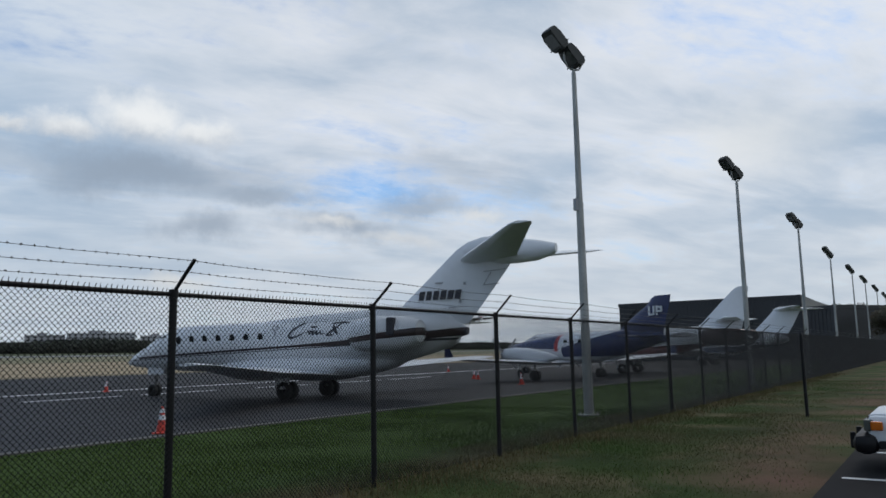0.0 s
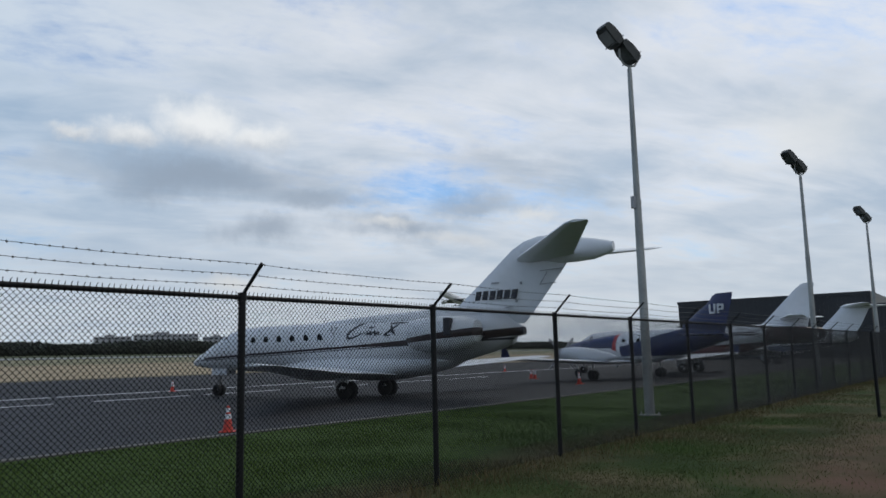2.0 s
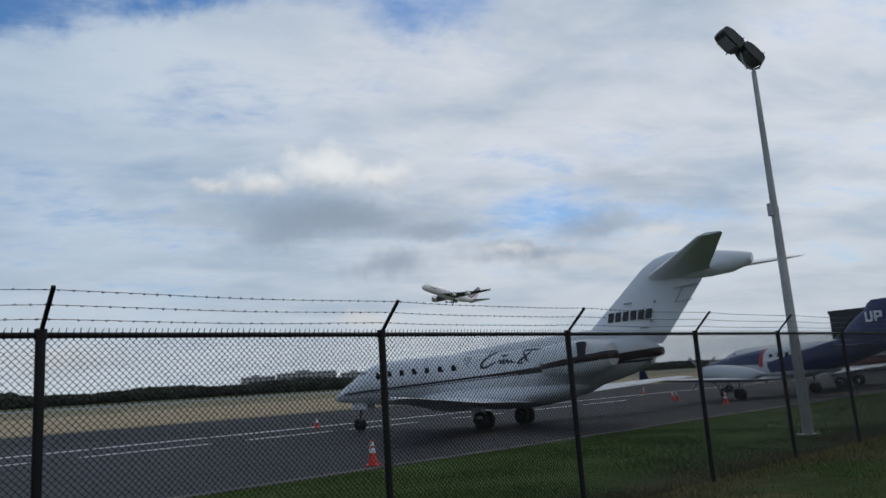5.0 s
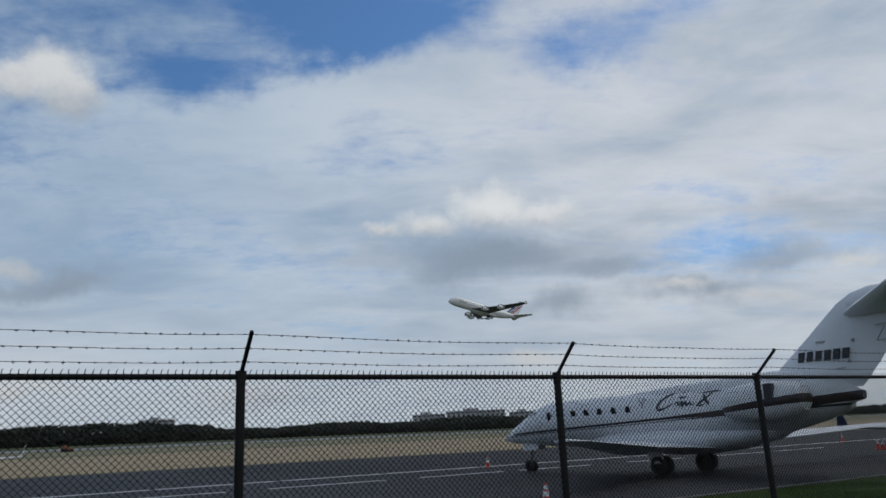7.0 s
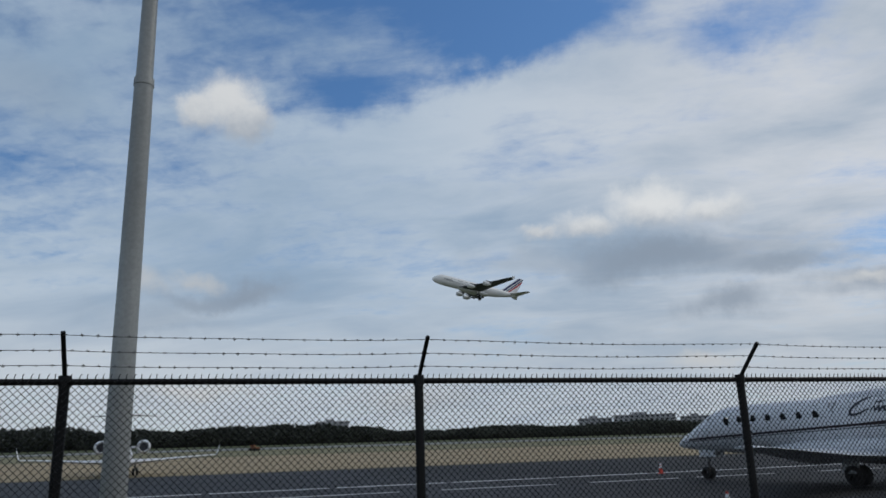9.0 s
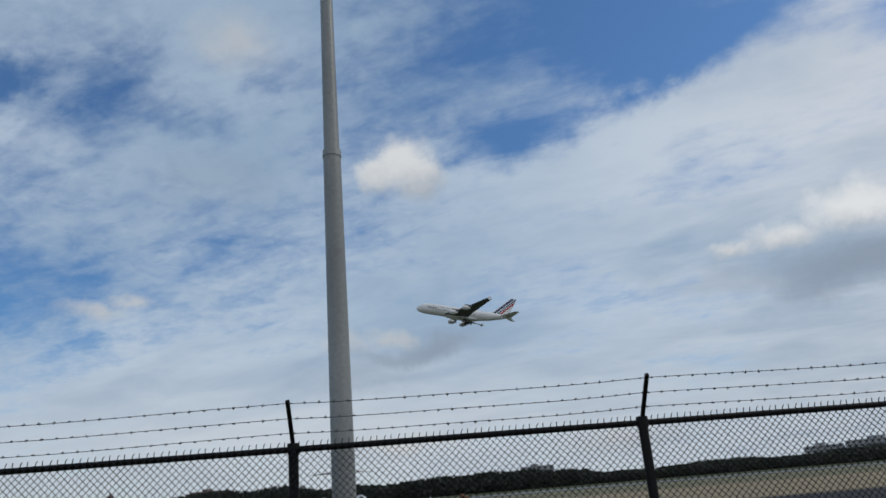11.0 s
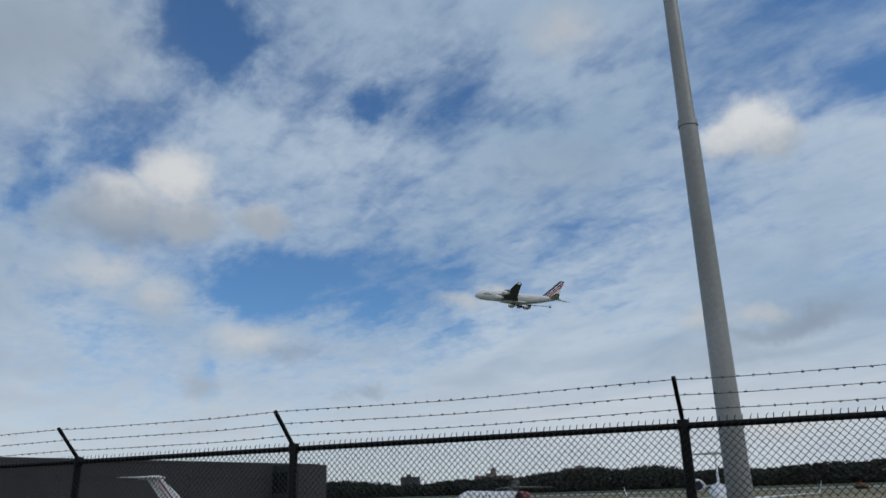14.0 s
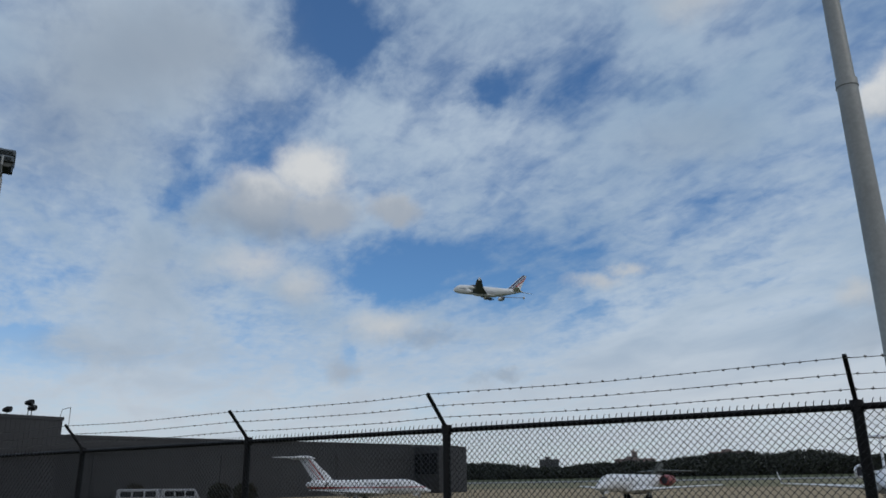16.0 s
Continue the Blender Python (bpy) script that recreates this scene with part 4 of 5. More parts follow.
# ---------------------------------------------------------------- turboprop with a navy tail
def turboprop(m):
    root = empty("turboprop_aircraft", m, "white and navy twin turboprop with navy tail", "aircraft", "parked aircraft")
    a = 1.75
    paint = striped("turboprop_paint", (0.72, 0.74, 0.77), [((0.010, 0.022, 0.095), 1.62, -0.10, 0.30, 0.10, -9.0, 0.4), ((0.010, 0.022, 0.095), 2.27, 0.02, 0.50, 0.0, 1.05, 9.0), ((0.42, 0.03, 0.03), 2.2, 0.0, 0.55, 0.0, 0.72, 1.05)])
    bm = bmesh.new()
    loft(bm, [(6.7, 0, a + 0.12, 0.04, 0.04), (6.4, 0, a + 0.08, 0.20, 0.20), (5.7, 0, a + 0.02, 0.40, 0.40), (4.6, 0, a + 0.02, 0.54, 0.56), (3.0, 0, a + 0.05, 0.66, 0.70), (1.0, 0, a + 0.07, 0.72, 0.84), (-2, 0, a + 0.14, 0.70, 0.90), (-4.5, 0, a + 0.36, 0.48, 0.66), (-6.6, 0, a + 0.5, 0.18, 0.3), (-7.2, 0, a + 0.4, 0.05, 0.1)], 28)
    body = part("fuselage", bm, paint, root, smooth=True)
    for sx in (-1, 1):
        for k in range(3):
            bm = bmesh.new()
            loft(bm, [(-0.02, 0, 0, 0.14, 0.17), (0.015, 0, 0, 0.14, 0.17)], 14)
            bmesh.ops.transform(bm, verts=bm.verts, matrix=Matrix.Translation((sx * 0.65, 0.1 - 0.62 * k, a + 0.42)) @ pose(0, 0, 0, 0, 0, -90 * sx))
            part("cabin_window", bm, M_GLASS, body)
        bm = bmesh.new()
        wing(bm, [(sx * 0.5, 1.7, 0.98, 2.6), (sx * 2.7, 1.6, 1.02, 2.4), (sx * 8.3, 0.95, 1.32, 1.4), (sx * 8.7, 0.8, 1.36, 1.0)])
        w = part("wing", bm, M_WHITE, root, smooth=True)
        wl = bmesh.new()
        wing(wl, [(sx * 8.7, 0.8, 1.36, 0.95), (sx * 8.85, 0.5, 1.86, 0.5)], (1, 0, 0))
        part("winglet", wl, M_NAVY, w)
        bm = bmesh.new()
        ex = sx * 2.6
        loft(bm, [(3.35, ex, 1.55, 0.26, 0.26), (3.2, ex, 1.5, 0.36, 0.38), (2.4, ex, 1.46, 0.40, 0.48), (0.8, ex, 1.4, 0.38, 0.45), (-0.8, ex, 1.3, 0.24, 0.26), (-1.5, ex, 1.28, 0.06, 0.08)], 20)
        e = part("engine_nacelle", bm, M_WHITE, root, "white engine nacelle", True)
        part("intake_cover", tube(bmesh.new(), (ex, 3.36, 1.5), (ex, 3.22, 1.5), 0.37, 0.39, 20), M_GREYP, e, "grey intake lip")
        sp = part("spinner", tube(bmesh.new(), (ex, 3.3, 1.55), (ex, 3.95, 1.55), 0.2, 0.04, 16), M_STEEL, e, "bare metal spinner", True)
        for k in range(4):
            an = radians(45 + 90 * k)
            m2 = Matrix.Translation((ex, 3.5, 1.55)) @ Matrix.Rotation(an, 4, "Y")
            part("propeller_blade", boxm(-0.07, -0.02, 0.15, 0.07, 0.02, 1.3, m2, 0.01), M_GREYP, e)
        leg = part("main_gear", tube(bmesh.new(), (ex, 0.6, 0.3), (ex, 0.6, 1.2), 0.07, seg=10), M_STEEL, root)
        part("tyre", wheel_bm(ex - 0.13, 0.6, 0.29, 0.17), M_RUBBER, leg, smooth=True)
        part("tyre", wheel_bm(ex + 0.13, 0.6, 0.29, 0.17), M_RUBBER, leg, smooth=True)
        bm = bmesh.new()
        wing(bm, [(sx * 0.08, -5.4, 2.35, 1.5), (sx * 2.6, -6.0, 2.35, 0.9)])
        part("stabilizer", bm, M_NAVY, root, smooth=True)
    bm = bmesh.new()
    wing(bm, [(0, -2.9, 2.3, 3.9), (0, -3.9, 2.85, 3.05), (0, -4.47, 3.22, 2.6), (0, -5.85, 4.01, 1.52), (0, -6.15, 4.34, 1.3), (0, -6.4, 4.46, 1.08)], (1, 0, 0), 0.9)
    part("fin", bm, M_NAVY, root, "navy tail fin", True)
    # the tail mark, as plain shapes
    for y, z, ln, ht in ((-6.05, 3.72, 0.09, 0.42), (-6.20, 3.48, 0.36, 0.09), (-6.37, 3.72, 0.09, 0.42), (-6.58, 3.68, 0.09, 0.50), (-6.75, 3.86, 0.32, 0.09), (-6.88, 3.76, 0.09, 0.26), (-6.75, 3.64, 0.32, 0.08)):
        part("tail_mark", boxm(-0.135, y - ln / 2, z - ht / 2, -0.05, y + ln / 2, z + ht / 2), M_WHITE, root, "white tail mark")
    leg = part("nose_gear", tube(bmesh.new(), (0, 5.3, 0.25), (0, 5.3, 1.3), 0.06, seg=10), M_STEEL, root)
    part("tyre", wheel_bm(0, 5.3, 0.27, 0.17), M_RUBBER, leg, smooth=True)
    return root


turboprop(pose(7.4, 46.0, 0.02, 0, 0, 33))

# further jets to the right
P_J2 = striped("jet_paint_maroon", (0.70, 0.72, 0.75), [((0.10, 0.022, 0.02), 1.55, -0.02, 0.22, 0.02)])
P_J3 = striped("jet_paint_blue", (0.72, 0.74, 0.77), [((0.05, 0.06, 0.10), 1.5, -0.02, 0.20, 0.02)])
p = polar(-19.0, 57)
maroon_jet = jet("business_jet", pose(p.x - 5.5, p.y + 2.5, 0.02, 0, 0, 55), "white jet with tall fin and maroon belly", cruciform=True, paint=P_J2, tail_paint=M_WHITE, engine_paint=M_DARKMAROON, nac=(-5.8, -8.7), engine=(1.4, 0.2, 0.85), span=16, r=0.95, axis=2.2,
    fin=[(-4.4, 2.75, -7.9), (-5.29, 3.35, -8.08), (-7.4, 5.45, -8.52), (-7.75, 5.72, -8.56), (-7.95, 5.78, -8.5)], stab=[(0.08, -6.3, 3.52, 1.7), (2.6, -7.5, 3.62, 0.9), (2.8, -7.75, 3.62, 0.6)])
p = polar(-22.3, 84)
jet("business_jet", pose(p.x - 5.5, p.y + 2, 0.02, 0, 0, 48), "white T-tailed jet parked before the dark hangar", paint=P_J3, tail_paint=M_WHITE, span=17, axis=2.1, r=1.0,
    fin=[(-3.9, 2.6, -7.9), (-5.1, 3.45, -8.5), (-5.75, 4.05, -8.85), (-6.9, 5.2, -9.45), (-7.4, 5.45, -9.4)], bullet=[(-6.9, 5.25, 0.05, 0.08), (-7.4, 5.30, 0.2, 0.22), (-8.4, 5.30, 0.28, 0.27), (-9.4, 5.25, 0.24, 0.2), (-9.9, 5.22, 0.1, 0.1)],
    stab=[(0.1, -7.3, 5.32, 2.3), (3.6, -9.7, 5.36, 0.8), (3.8, -10.0, 5.36, 0.5)])

for k in range(6):
    part("lettering_bar", boxm(-0.90, -3.72 - 0.22 * k, 2.47, -0.70, -3.56 - 0.22 * k, 2.73), M_INK, maroon_jet, "dark registration bar")

# jets to the left of the pole
P_J4 = striped("jet_paint_red_line", (0.74, 0.75, 0.78), [((0.35, 0.03, 0.03), 1.9, 0.0, 0.07, 0.01)])
P_F4 = striped("fin_paint_red_lines", (0.74, 0.75, 0.78), [((0.35, 0.03, 0.03), -2.9, -1.05, 0.13, 0.0, -8.2, -4.0), ((0.35, 0.03, 0.03), -3.7, -1.05, 0.08, 0.0, -8.2, -4.0)])
p = polar(96.3, 109)
jet("business_jet", pose(p.x, p.y, ground_at(p) + 0.02, 0, 0, -22), "white T-tailed jet with thin red stripe", paint=P_J4, tail_paint=P_F4, fin_top=6.1, span=17)
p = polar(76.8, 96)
# tail colour is invented: tree-dark, so fin and stabilizer merge with the belt behind
jet("business_jet", pose(p.x, p.y, ground_at(p) + 0.02, 0, 0, -128), "white jet facing the fence at the field's edge", paint=M_WHITE, tail_paint=M_TREETONE, stab_paint=M_WHITE, span=18, windows=4, engine_paint=M_MAROON, fin_top=4.3, cruciform=True)
p = polar(61.4, 86)
jet("business_jet", pose(p.x, p.y, ground_at(p) + 0.02, 0, 0, -119), "white winglet jet facing the fence", fin_top=6.5, span=19.0, winglet=True, paint=M_WHITE, wing_z=1.3, engine=(2.1, 0.9, 1.1))

# ---------------------------------------------------------------- the airliner that takes off
def airliner():
    root = empty("airliner", Matrix(), "white four-engined double-deck airliner climbing with wheels down", "aircraft")
    white = material("airliner_white", (0.80, 0.80, 0.79), 0.35, scale=8.0, amount=0.06, fine=1)
    grey = material("airliner_wing_grey", (0.11, 0.115, 0.13), 0.5, scale=8.0, amount=0.1, fine=1)
    bm = bmesh.new()
    loft(bm, [(36, 0, -1.3, 0.1, 0.1), (35.6, 0, -1.25, 0.9, 0.9), (34.4, 0, -1.0, 1.8, 2.0), (32.5, 0, -0.5, 2.6, 3.1), (29.5, 0, -0.05, 3.3, 4.0), (25, 0, 0, 3.57, 4.2), (5, 0, 0, 3.57, 4.2), (-8, 0, 0, 3.57, 4.2), (-18, 0, 0.7, 3.0, 3.4), (-27, 0, 1.7, 1.9, 2.1), (-34, 0, 2.5, 0.8, 0.9), (-36.5, 0, 2.8, 0.15, 0.2)], 28)
    body = part("fuselage", bm, white, root, smooth=True)
    bm = bmesh.new()
    loft(bm, [(16, 0, -3.0, 0.4, 0.3), (12, 0, -3.2, 3.4, 1.7), (0, 0, -3.4, 4.1, 1.9), (-9, 0, -3.1, 3.0, 1.4), (-13, 0, -2.8, 0.4, 0.3)], 20)
    part("belly_fairing", bm, white, root, smooth=True)
    part("cockpit_window", boxm(-1.35, 34.2, 0.15, 1.35, 34.6, 0.75), M_GLASS, body)
    # gold lettering bar on the nose flank is unreadable: plain bar
    part("title_bar", boxm(-3.62, 20.5, 0.1, -3.56, 27.5, 0.85), M_GREYP, body, "grey title bar")
    for sx in (-1, 1):
        for zr, cnt in ((-0.4, 30), (1.75, 26)):
            bm = bmesh.new()
            x = 3.57 * math.sqrt(1 - (zr / 4.2) ** 2)
            for k in range(cnt):
                cube(bm, sx * x - 0.03, 25 - k * 1.15, zr - 0.2, sx * x + 0.03, 25.4 - k * 1.15, zr + 0.2)
            tagged(part("window_row", bm, M_GLASS, body), kind="stuff")
        bm = bmesh.new()
        wing(bm, [(sx * 2.5, 14.5, -2.9, 17.5), (sx * 13, 6.4, -1.6, 12.6), (sx * 26, -3.6, 0.6, 8.0), (sx * 38.5, -12.8, 3.2, 4.6), (sx * 39.8, -14.2, 3.5, 3.2)], thick=0.9)
        w = part("wing", bm, grey, root, "grey swept wing", True)
        part("wingtip_fence", boxm(sx * 39.8 - 0.08, -17.0, 2.4, sx * 39.8 + 0.08, -14.8, 4.7), white, w)
        for ex, ey, ez in ((14.8, 11.0, -3.7), (25.7, 2.2, -1.9)):
            bm = bmesh.new()
            X = sx * ex
            loft(bm, [(ey - 0.6, X, ez, 1.25, 1.25), (ey, X, ez, 1.38, 1.38), (ey - 0.25, X, ez, 1.6, 1.6), (ey - 2.2, X, ez, 1.75, 1.75), (ey - 4.4, X, ez, 1.45, 1.45), (ey - 4.5, X, ez, 0.9, 0.9), (ey - 6.2, X, ez, 0.5, 0.5)], 20)
            e = part("engine_nacelle", bm, white, root, smooth=True)
            part("intake_fan", tube(bmesh.new(), (X, ey - 0.62, ez), (X, ey - 0.5, ez), 1.24, seg=20), M_INK, e)
            part("pylon", boxm(X - 0.2, ey - 6.5, ez + 0.9, X + 0.2, ey - 1.6, ez + 2.5), grey, e)
        bm = bmesh.new()
        wing(bm, [(sx * 1.0, -27.0, 2.4, 8.6), (sx * 14.6, -36.5, 3.6, 3.4), (sx * 15.2, -37.2, 3.7, 2.4)])
        part("stabilizer", bm, white, root, smooth=True)
        for gx, gy, nw in ((2.6, -4.5, 3), (6.1, -1.0, 2)):
            g = part("main_gear", tube(bmesh.new(), (sx * gx, gy, -6.2), (sx * gx, gy, -3.4), 0.32, seg=8), M_GREYP, root)
            for q in range(nw):
                for dx in (-0.7, 0.7):
                    bm = wheel_bm(0, 0, 0.7, 0.5, 14)
                    bmesh.ops.translate(bm, verts=bm.verts, vec=(sx * gx + dx, gy + 1.7 * (q - (nw - 1) / 2), -6.9))
                    part("tyre", bm, M_RUBBER, g)
    fin_paint = striped("striped_fin_paint", (0.80, 0.80, 0.79), [((0.012, 0.025, 0.12), -19.6, -1.04, 1.0, 0.0), ((0.012, 0.025, 0.12), -22.3, -1.04, 0.55, 0.0), ((0.50, 0.02, 0.03), -24.4, -1.04, 0.75, 0.0)])
    bm = bmesh.new()
    wing(bm, [(0, -18.5, 3.2, 15.5), (0, -22.0, 5.2, 12.0), (0, -32.8, 16.4, 5.0), (0, -33.6, 17.0, 4.0)], (1, 0, 0), 0.75)
    part("fin", bm, fin_paint, root, "white fin with navy and red slanting stripes", True)
    return root


AIRLINER = airliner()

# ---------------------------------------------------------------- hangars
def hangar(name, a, b, depth, z0, z1, mat, label, doors=(), trim=True):
    """A clad hall whose front runs from a to b; depth to the left of a->b."""
    a, b = Vector(a), Vector(b)
    u = (b - a)
    ln = u.length
    yaw = math.degrees(math.atan2(u.y, u.x))
    root = empty(name, Matrix.Translation((a.x, a.y, z0)) @ pose(0, 0, 0, 0, 0, yaw), label, "hangar", "airport hangars")
    H = z1 - z0
    part("wall", boxm(0, 0, -1.5, ln, depth, H), mat, root)
    part("parapet", boxm(-0.12, -0.12, H - 0.35, ln + 0.12, depth + 0.12, H + 0.12), M_HANGAR, root)
    k = 0.6
    bm = bmesh.new()
    while k < ln:
        cube(bm, k, -0.05, 0, k + 0.12, 0.0, H - 0.36)
        k += 0.6
    tagged(part("cladding_rib", bm, mat, root), kind="stuff")
    for d0, d1, dh in doors:
        dr = part("hangar_door", boxm(d0, -0.14, 0.1, d1, -0.055, dh), M_HANGAR, root, "dark sliding door")
        m = d0
        while m < d1:
            part("door_leaf_rib", boxm(m, -0.20, 0.1, m + 0.15, -0.142, dh), M_HANGAR2, dr)
            m += (d1 - d0) / 5.001
        part("door_head", boxm(d0 - 0.5, -0.28, dh, d1 + 0.5, -0.056, dh + 0.5), M_HANGAR2, root)
    return root


# to the right, behind the parked aircraft
A, B = polar(-12.4, 128), polar(-24.5, 122)
hangar("hangar", A, B, 46, 0.0, 9.1, M_HANGAR, "long low dark metal hangar beyond the jets", [(6, 20, 6.5)])
A, B = polar(-24.8, 112), polar(-26.6, 109)
hangar("hangar", A, B, 10, 0.0, 6.8, M_HANGAR, "dark flat-roofed hangar annexe")
A2 = polar(-24.6, 122.4)
part_root = empty("gable_wall", Matrix.Translation(A2), "pale sloping hangar side wall", "wall", kind="structure")
bm = bmesh.new()
E2 = polar(-26.6, 132) - A2
for o in (Vector((0, 0, 0)), Vector((0.2, 0.35, 0))):
    for v in (Vector((0, 0, 0)), Vector((0, 0, 9.0)), Vector((E2.x, E2.y, 7.6)), Vector((E2.x, E2.y, 0))):
        bm.verts.new(v + o)
bm.verts.ensure_lookup_table()
for f in ((0, 1, 2, 3), (4, 5, 6, 7), (0, 1, 5, 4), (1, 2, 6, 5), (2, 3, 7, 6), (3, 0, 4, 7)):
    bm.faces.new([bm.verts[i] for i in f])
part("wall_panel", bm, M_ROOF, part_root)
# to the left
A, B = polar(116.6, 138), polar(89.2, 170)
hb = hangar("hangar", A, B, 60, 1.0, 10.4, M_HANGAR2, "long grey metal hangar with dark doors", [(6, 22, 6.6), (27, 46, 6.6), (50, 66, 6.6)])
A, B = polar(132, 112), polar(116.3, 119)
hangar("hangar", A, B, 30, 0.8, 11.5, M_HANGAR, "tall dark hangar block with floodlights on its roof")
# small roof fittings on the tall block
for az_, hh in ((118.2, 0.9), (119.6, 0.6), (118.4, 1.6)):
    q = polar(az_, 119.5)
    rf = empty("roof_floodlight", pose(q.x, q.y, 11.6), "small dark floodlight on the hangar roof", "floodlight", "roof floodlights")
    part("stem", tube(bmesh.new(), (0, 0, 0), (0, 0, hh), 0.06, seg=8), M_BLACK, rf)
    bm = bmesh.new()
    loft(bm, [(-0.5, 0, hh + 0.2, 0.3, 0.25), (0, 0, hh + 0.25, 0.5, 0.42), (0.5, 0, hh + 0.3, 0.45, 0.38)], 10)
    part("lamp_head", bm, M_BLACK, rf)
q = polar(116.5, 119.4)
ld = empty("roof_ladder_rail", pose(q.x, q.y, 11.5, 0, 0, 118), "thin bent metal ladder rail on the roof edge", "rail")
bm = bmesh.new()
for a_, b_ in (((0, 0, 0), (0.2, 0, 1.2)), ((0.2, 0, 1.2), (1.2, 0, 1.5)), ((1.2, 0, 1.5), (1.2, 0, -1.5))):
    tube(bm, a_, b_, 0.05, seg=6)
part("bent_rail", bm, M_GALV, ld)
# glazed corner bay of the left hangar
q = polar(90.6, 164)
gb = empty("corner_bay", pose(q.x, q.y, 1.0, 0, 0, 45), "dark glazed corner bay of the hangar", "bay")
part("bay_wall", boxm(-4, -4, -1, 4, 4, 9.0), M_HANGAR, gb)
for k in range(3):
    part("bay_window", boxm(-3.6 + 2.5 * k, -4.06, 3.6, -1.5 + 2.5 * k, -4.003, 7.6), M_GLASS, gb)

# ---------------------------------------------------------------- far tree belt, buildings
def foliage(name, clumps, mat, label, category, kind, leaf, per, seed, parent=None):
    """Clumps (centre, radius x, radius z): each a cloud of small leaf quads with an uneven outline."""
    rnd = random.Random(seed)
    verts, faces = [], []
    for c, rx, rz in clumps:
        for _ in range(per):
            v = Vector((rnd.gauss(0, 1), rnd.gauss(0, 1), rnd.gauss(0, 1)))
            v = v.normalized() * rnd.uniform(0.45, 1.0) ** 0.5
            p = c + Vector((v.x * rx, v.y * rx, v.z * rz))
            a = Vector((rnd.gauss(0, 1), rnd.gauss(0, 1), rnd.gauss(0, 1))).normalized()
            b = a.orthogonal().normalized() * leaf * rnd.uniform(0.6, 1.3)
            a = a * leaf * rnd.uniform(0.6, 1.3)
            k = len(verts)
            verts.extend((p - a, p - b * 0.7, p + a, p + b * 0.7))
            faces.append((k, k + 1, k + 2, k + 3))
    me = bpy.data.meshes.new(name)
    me.from_pydata(verts, [], faces)
    me.materials.append(mat)
    ob = new(name, me)
    if parent:
        ob.parent = parent
        return ob
    return tagged(ob, label, category, kind=kind)


def tree_belt():
    rnd = random.Random(11)
    clumps = []
    s = -1300.0
    while s < 1500:
        hgt = 7.4 + 4.6 * (noise.noise(Vector((s / 90.0, 0, 0))) + 0.4) + 2.5 * noise.noise(Vector((s / 22.0, 3, 0)))
        if s > 130:
            hgt *= 0.82
        hgt = max(6, hgt) + 3.4 * math.exp(-((s + 75) / 60) ** 2)
        d = 470 + rnd.uniform(0, 12)
        z = lift(d)
        clumps.append((fp(s, d, z + hgt * 0.55), 5.5, hgt * 0.5))
        clumps.append((fp(s + 2, d + 14, z + hgt * 0.62), 6.5, hgt * 0.5))
        s += 5.0
    foliage("tree_belt", clumps, M_LEAF, "dark distant belt of trees beyond the runway", "trees", "stuff", 0.95, 230, 4)
    # solid depth behind the leaves so the belt does not show sky at its foot
    bm = bmesh.new()
    prev = None
    s = -1300
    while s <= 1500:
        h = 6.2 + 2.0 * noise.noise(Vector((s / 30.0, 7, 0)))
        row = [bm.verts.new(fp(s, 486, lift(486) - 0.5)), bm.verts.new(fp(s, 487, lift(486) + h)), bm.verts.new(fp(s, 500, lift(486) + h)), bm.verts.new(fp(s, 501, lift(486) - 0.5))]
        if prev:
            for k in range(3):
                bm.faces.new((prev[k], prev[k + 1], row[k + 1], row[k]))
        prev = row
        s += 14
    tagged(part("tree_understorey", bm, M_LEAF), "dark understorey inside the tree belt", "trees", kind="stuff")


tree_belt()


def far_building(az0, az1, r, el0, mat, label, floors=4):
    """A distant block between two bearings, topped at an elevation."""
    a, b = polar(az1, r), polar(az0, r)
    top = 1.65 + r * math.tan(radians(el0))
    u = b - a
    ln = u.length
    z0 = 8.0
    root = empty("distant_building", Matrix.Translation((a.x, a.y, z0)) @ pose(0, 0, 0, 0, 0, math.degrees(math.atan2(u.y, u.x))), label, "building", "distant buildings")
    part("wall", boxm(0, 0, -8, ln, 18, top - z0), mat, root)
    part("roof_box", boxm(ln * 0.3, 3, top - z0, ln * 0.55, 12, top - z0 + 2.2), mat, root)
    for f in range(floors):
        zz = top - z0 - 2.6 - 3.3 * f
        n = max(3, int(ln / 5))
        for k in range(n):
            part("window", boxm((k + 0.25) * ln / n, -0.06, zz, (k + 0.75) * ln / n, 0.02, zz + 1.5), M_GLASS, root)


far_building(22.5, 26.8, 800, 1.95, M_BLDG, "pale distant block above the trees", 3)
far_building(26.9, 29.3, 820, 1.82, M_BLDG, "pale distant block above the trees", 3)
far_building(20.0, 22.2, 830, 1.72, M_BLDG, "pale distant block above the trees", 3)
far_building(46.0, 48.4, 800, 2.2, M_BLDG, "low distant block above the trees", 2)
far_building(75.2, 78.0, 800, 1.9, M_BRICK, "pinkish distant building with a dark tower", 3)
far_building(76.4, 76.8, 795, 2.4, M_BRICK, "narrow dark distant tower", 3)
far_building(68.9, 71.6, 800, 2.25, M_BRICK, "pinkish distant apartment block", 3)
far_building(81.9, 83.3, 700, 1.95, M_HANGAR, "dark small distant block", 2)

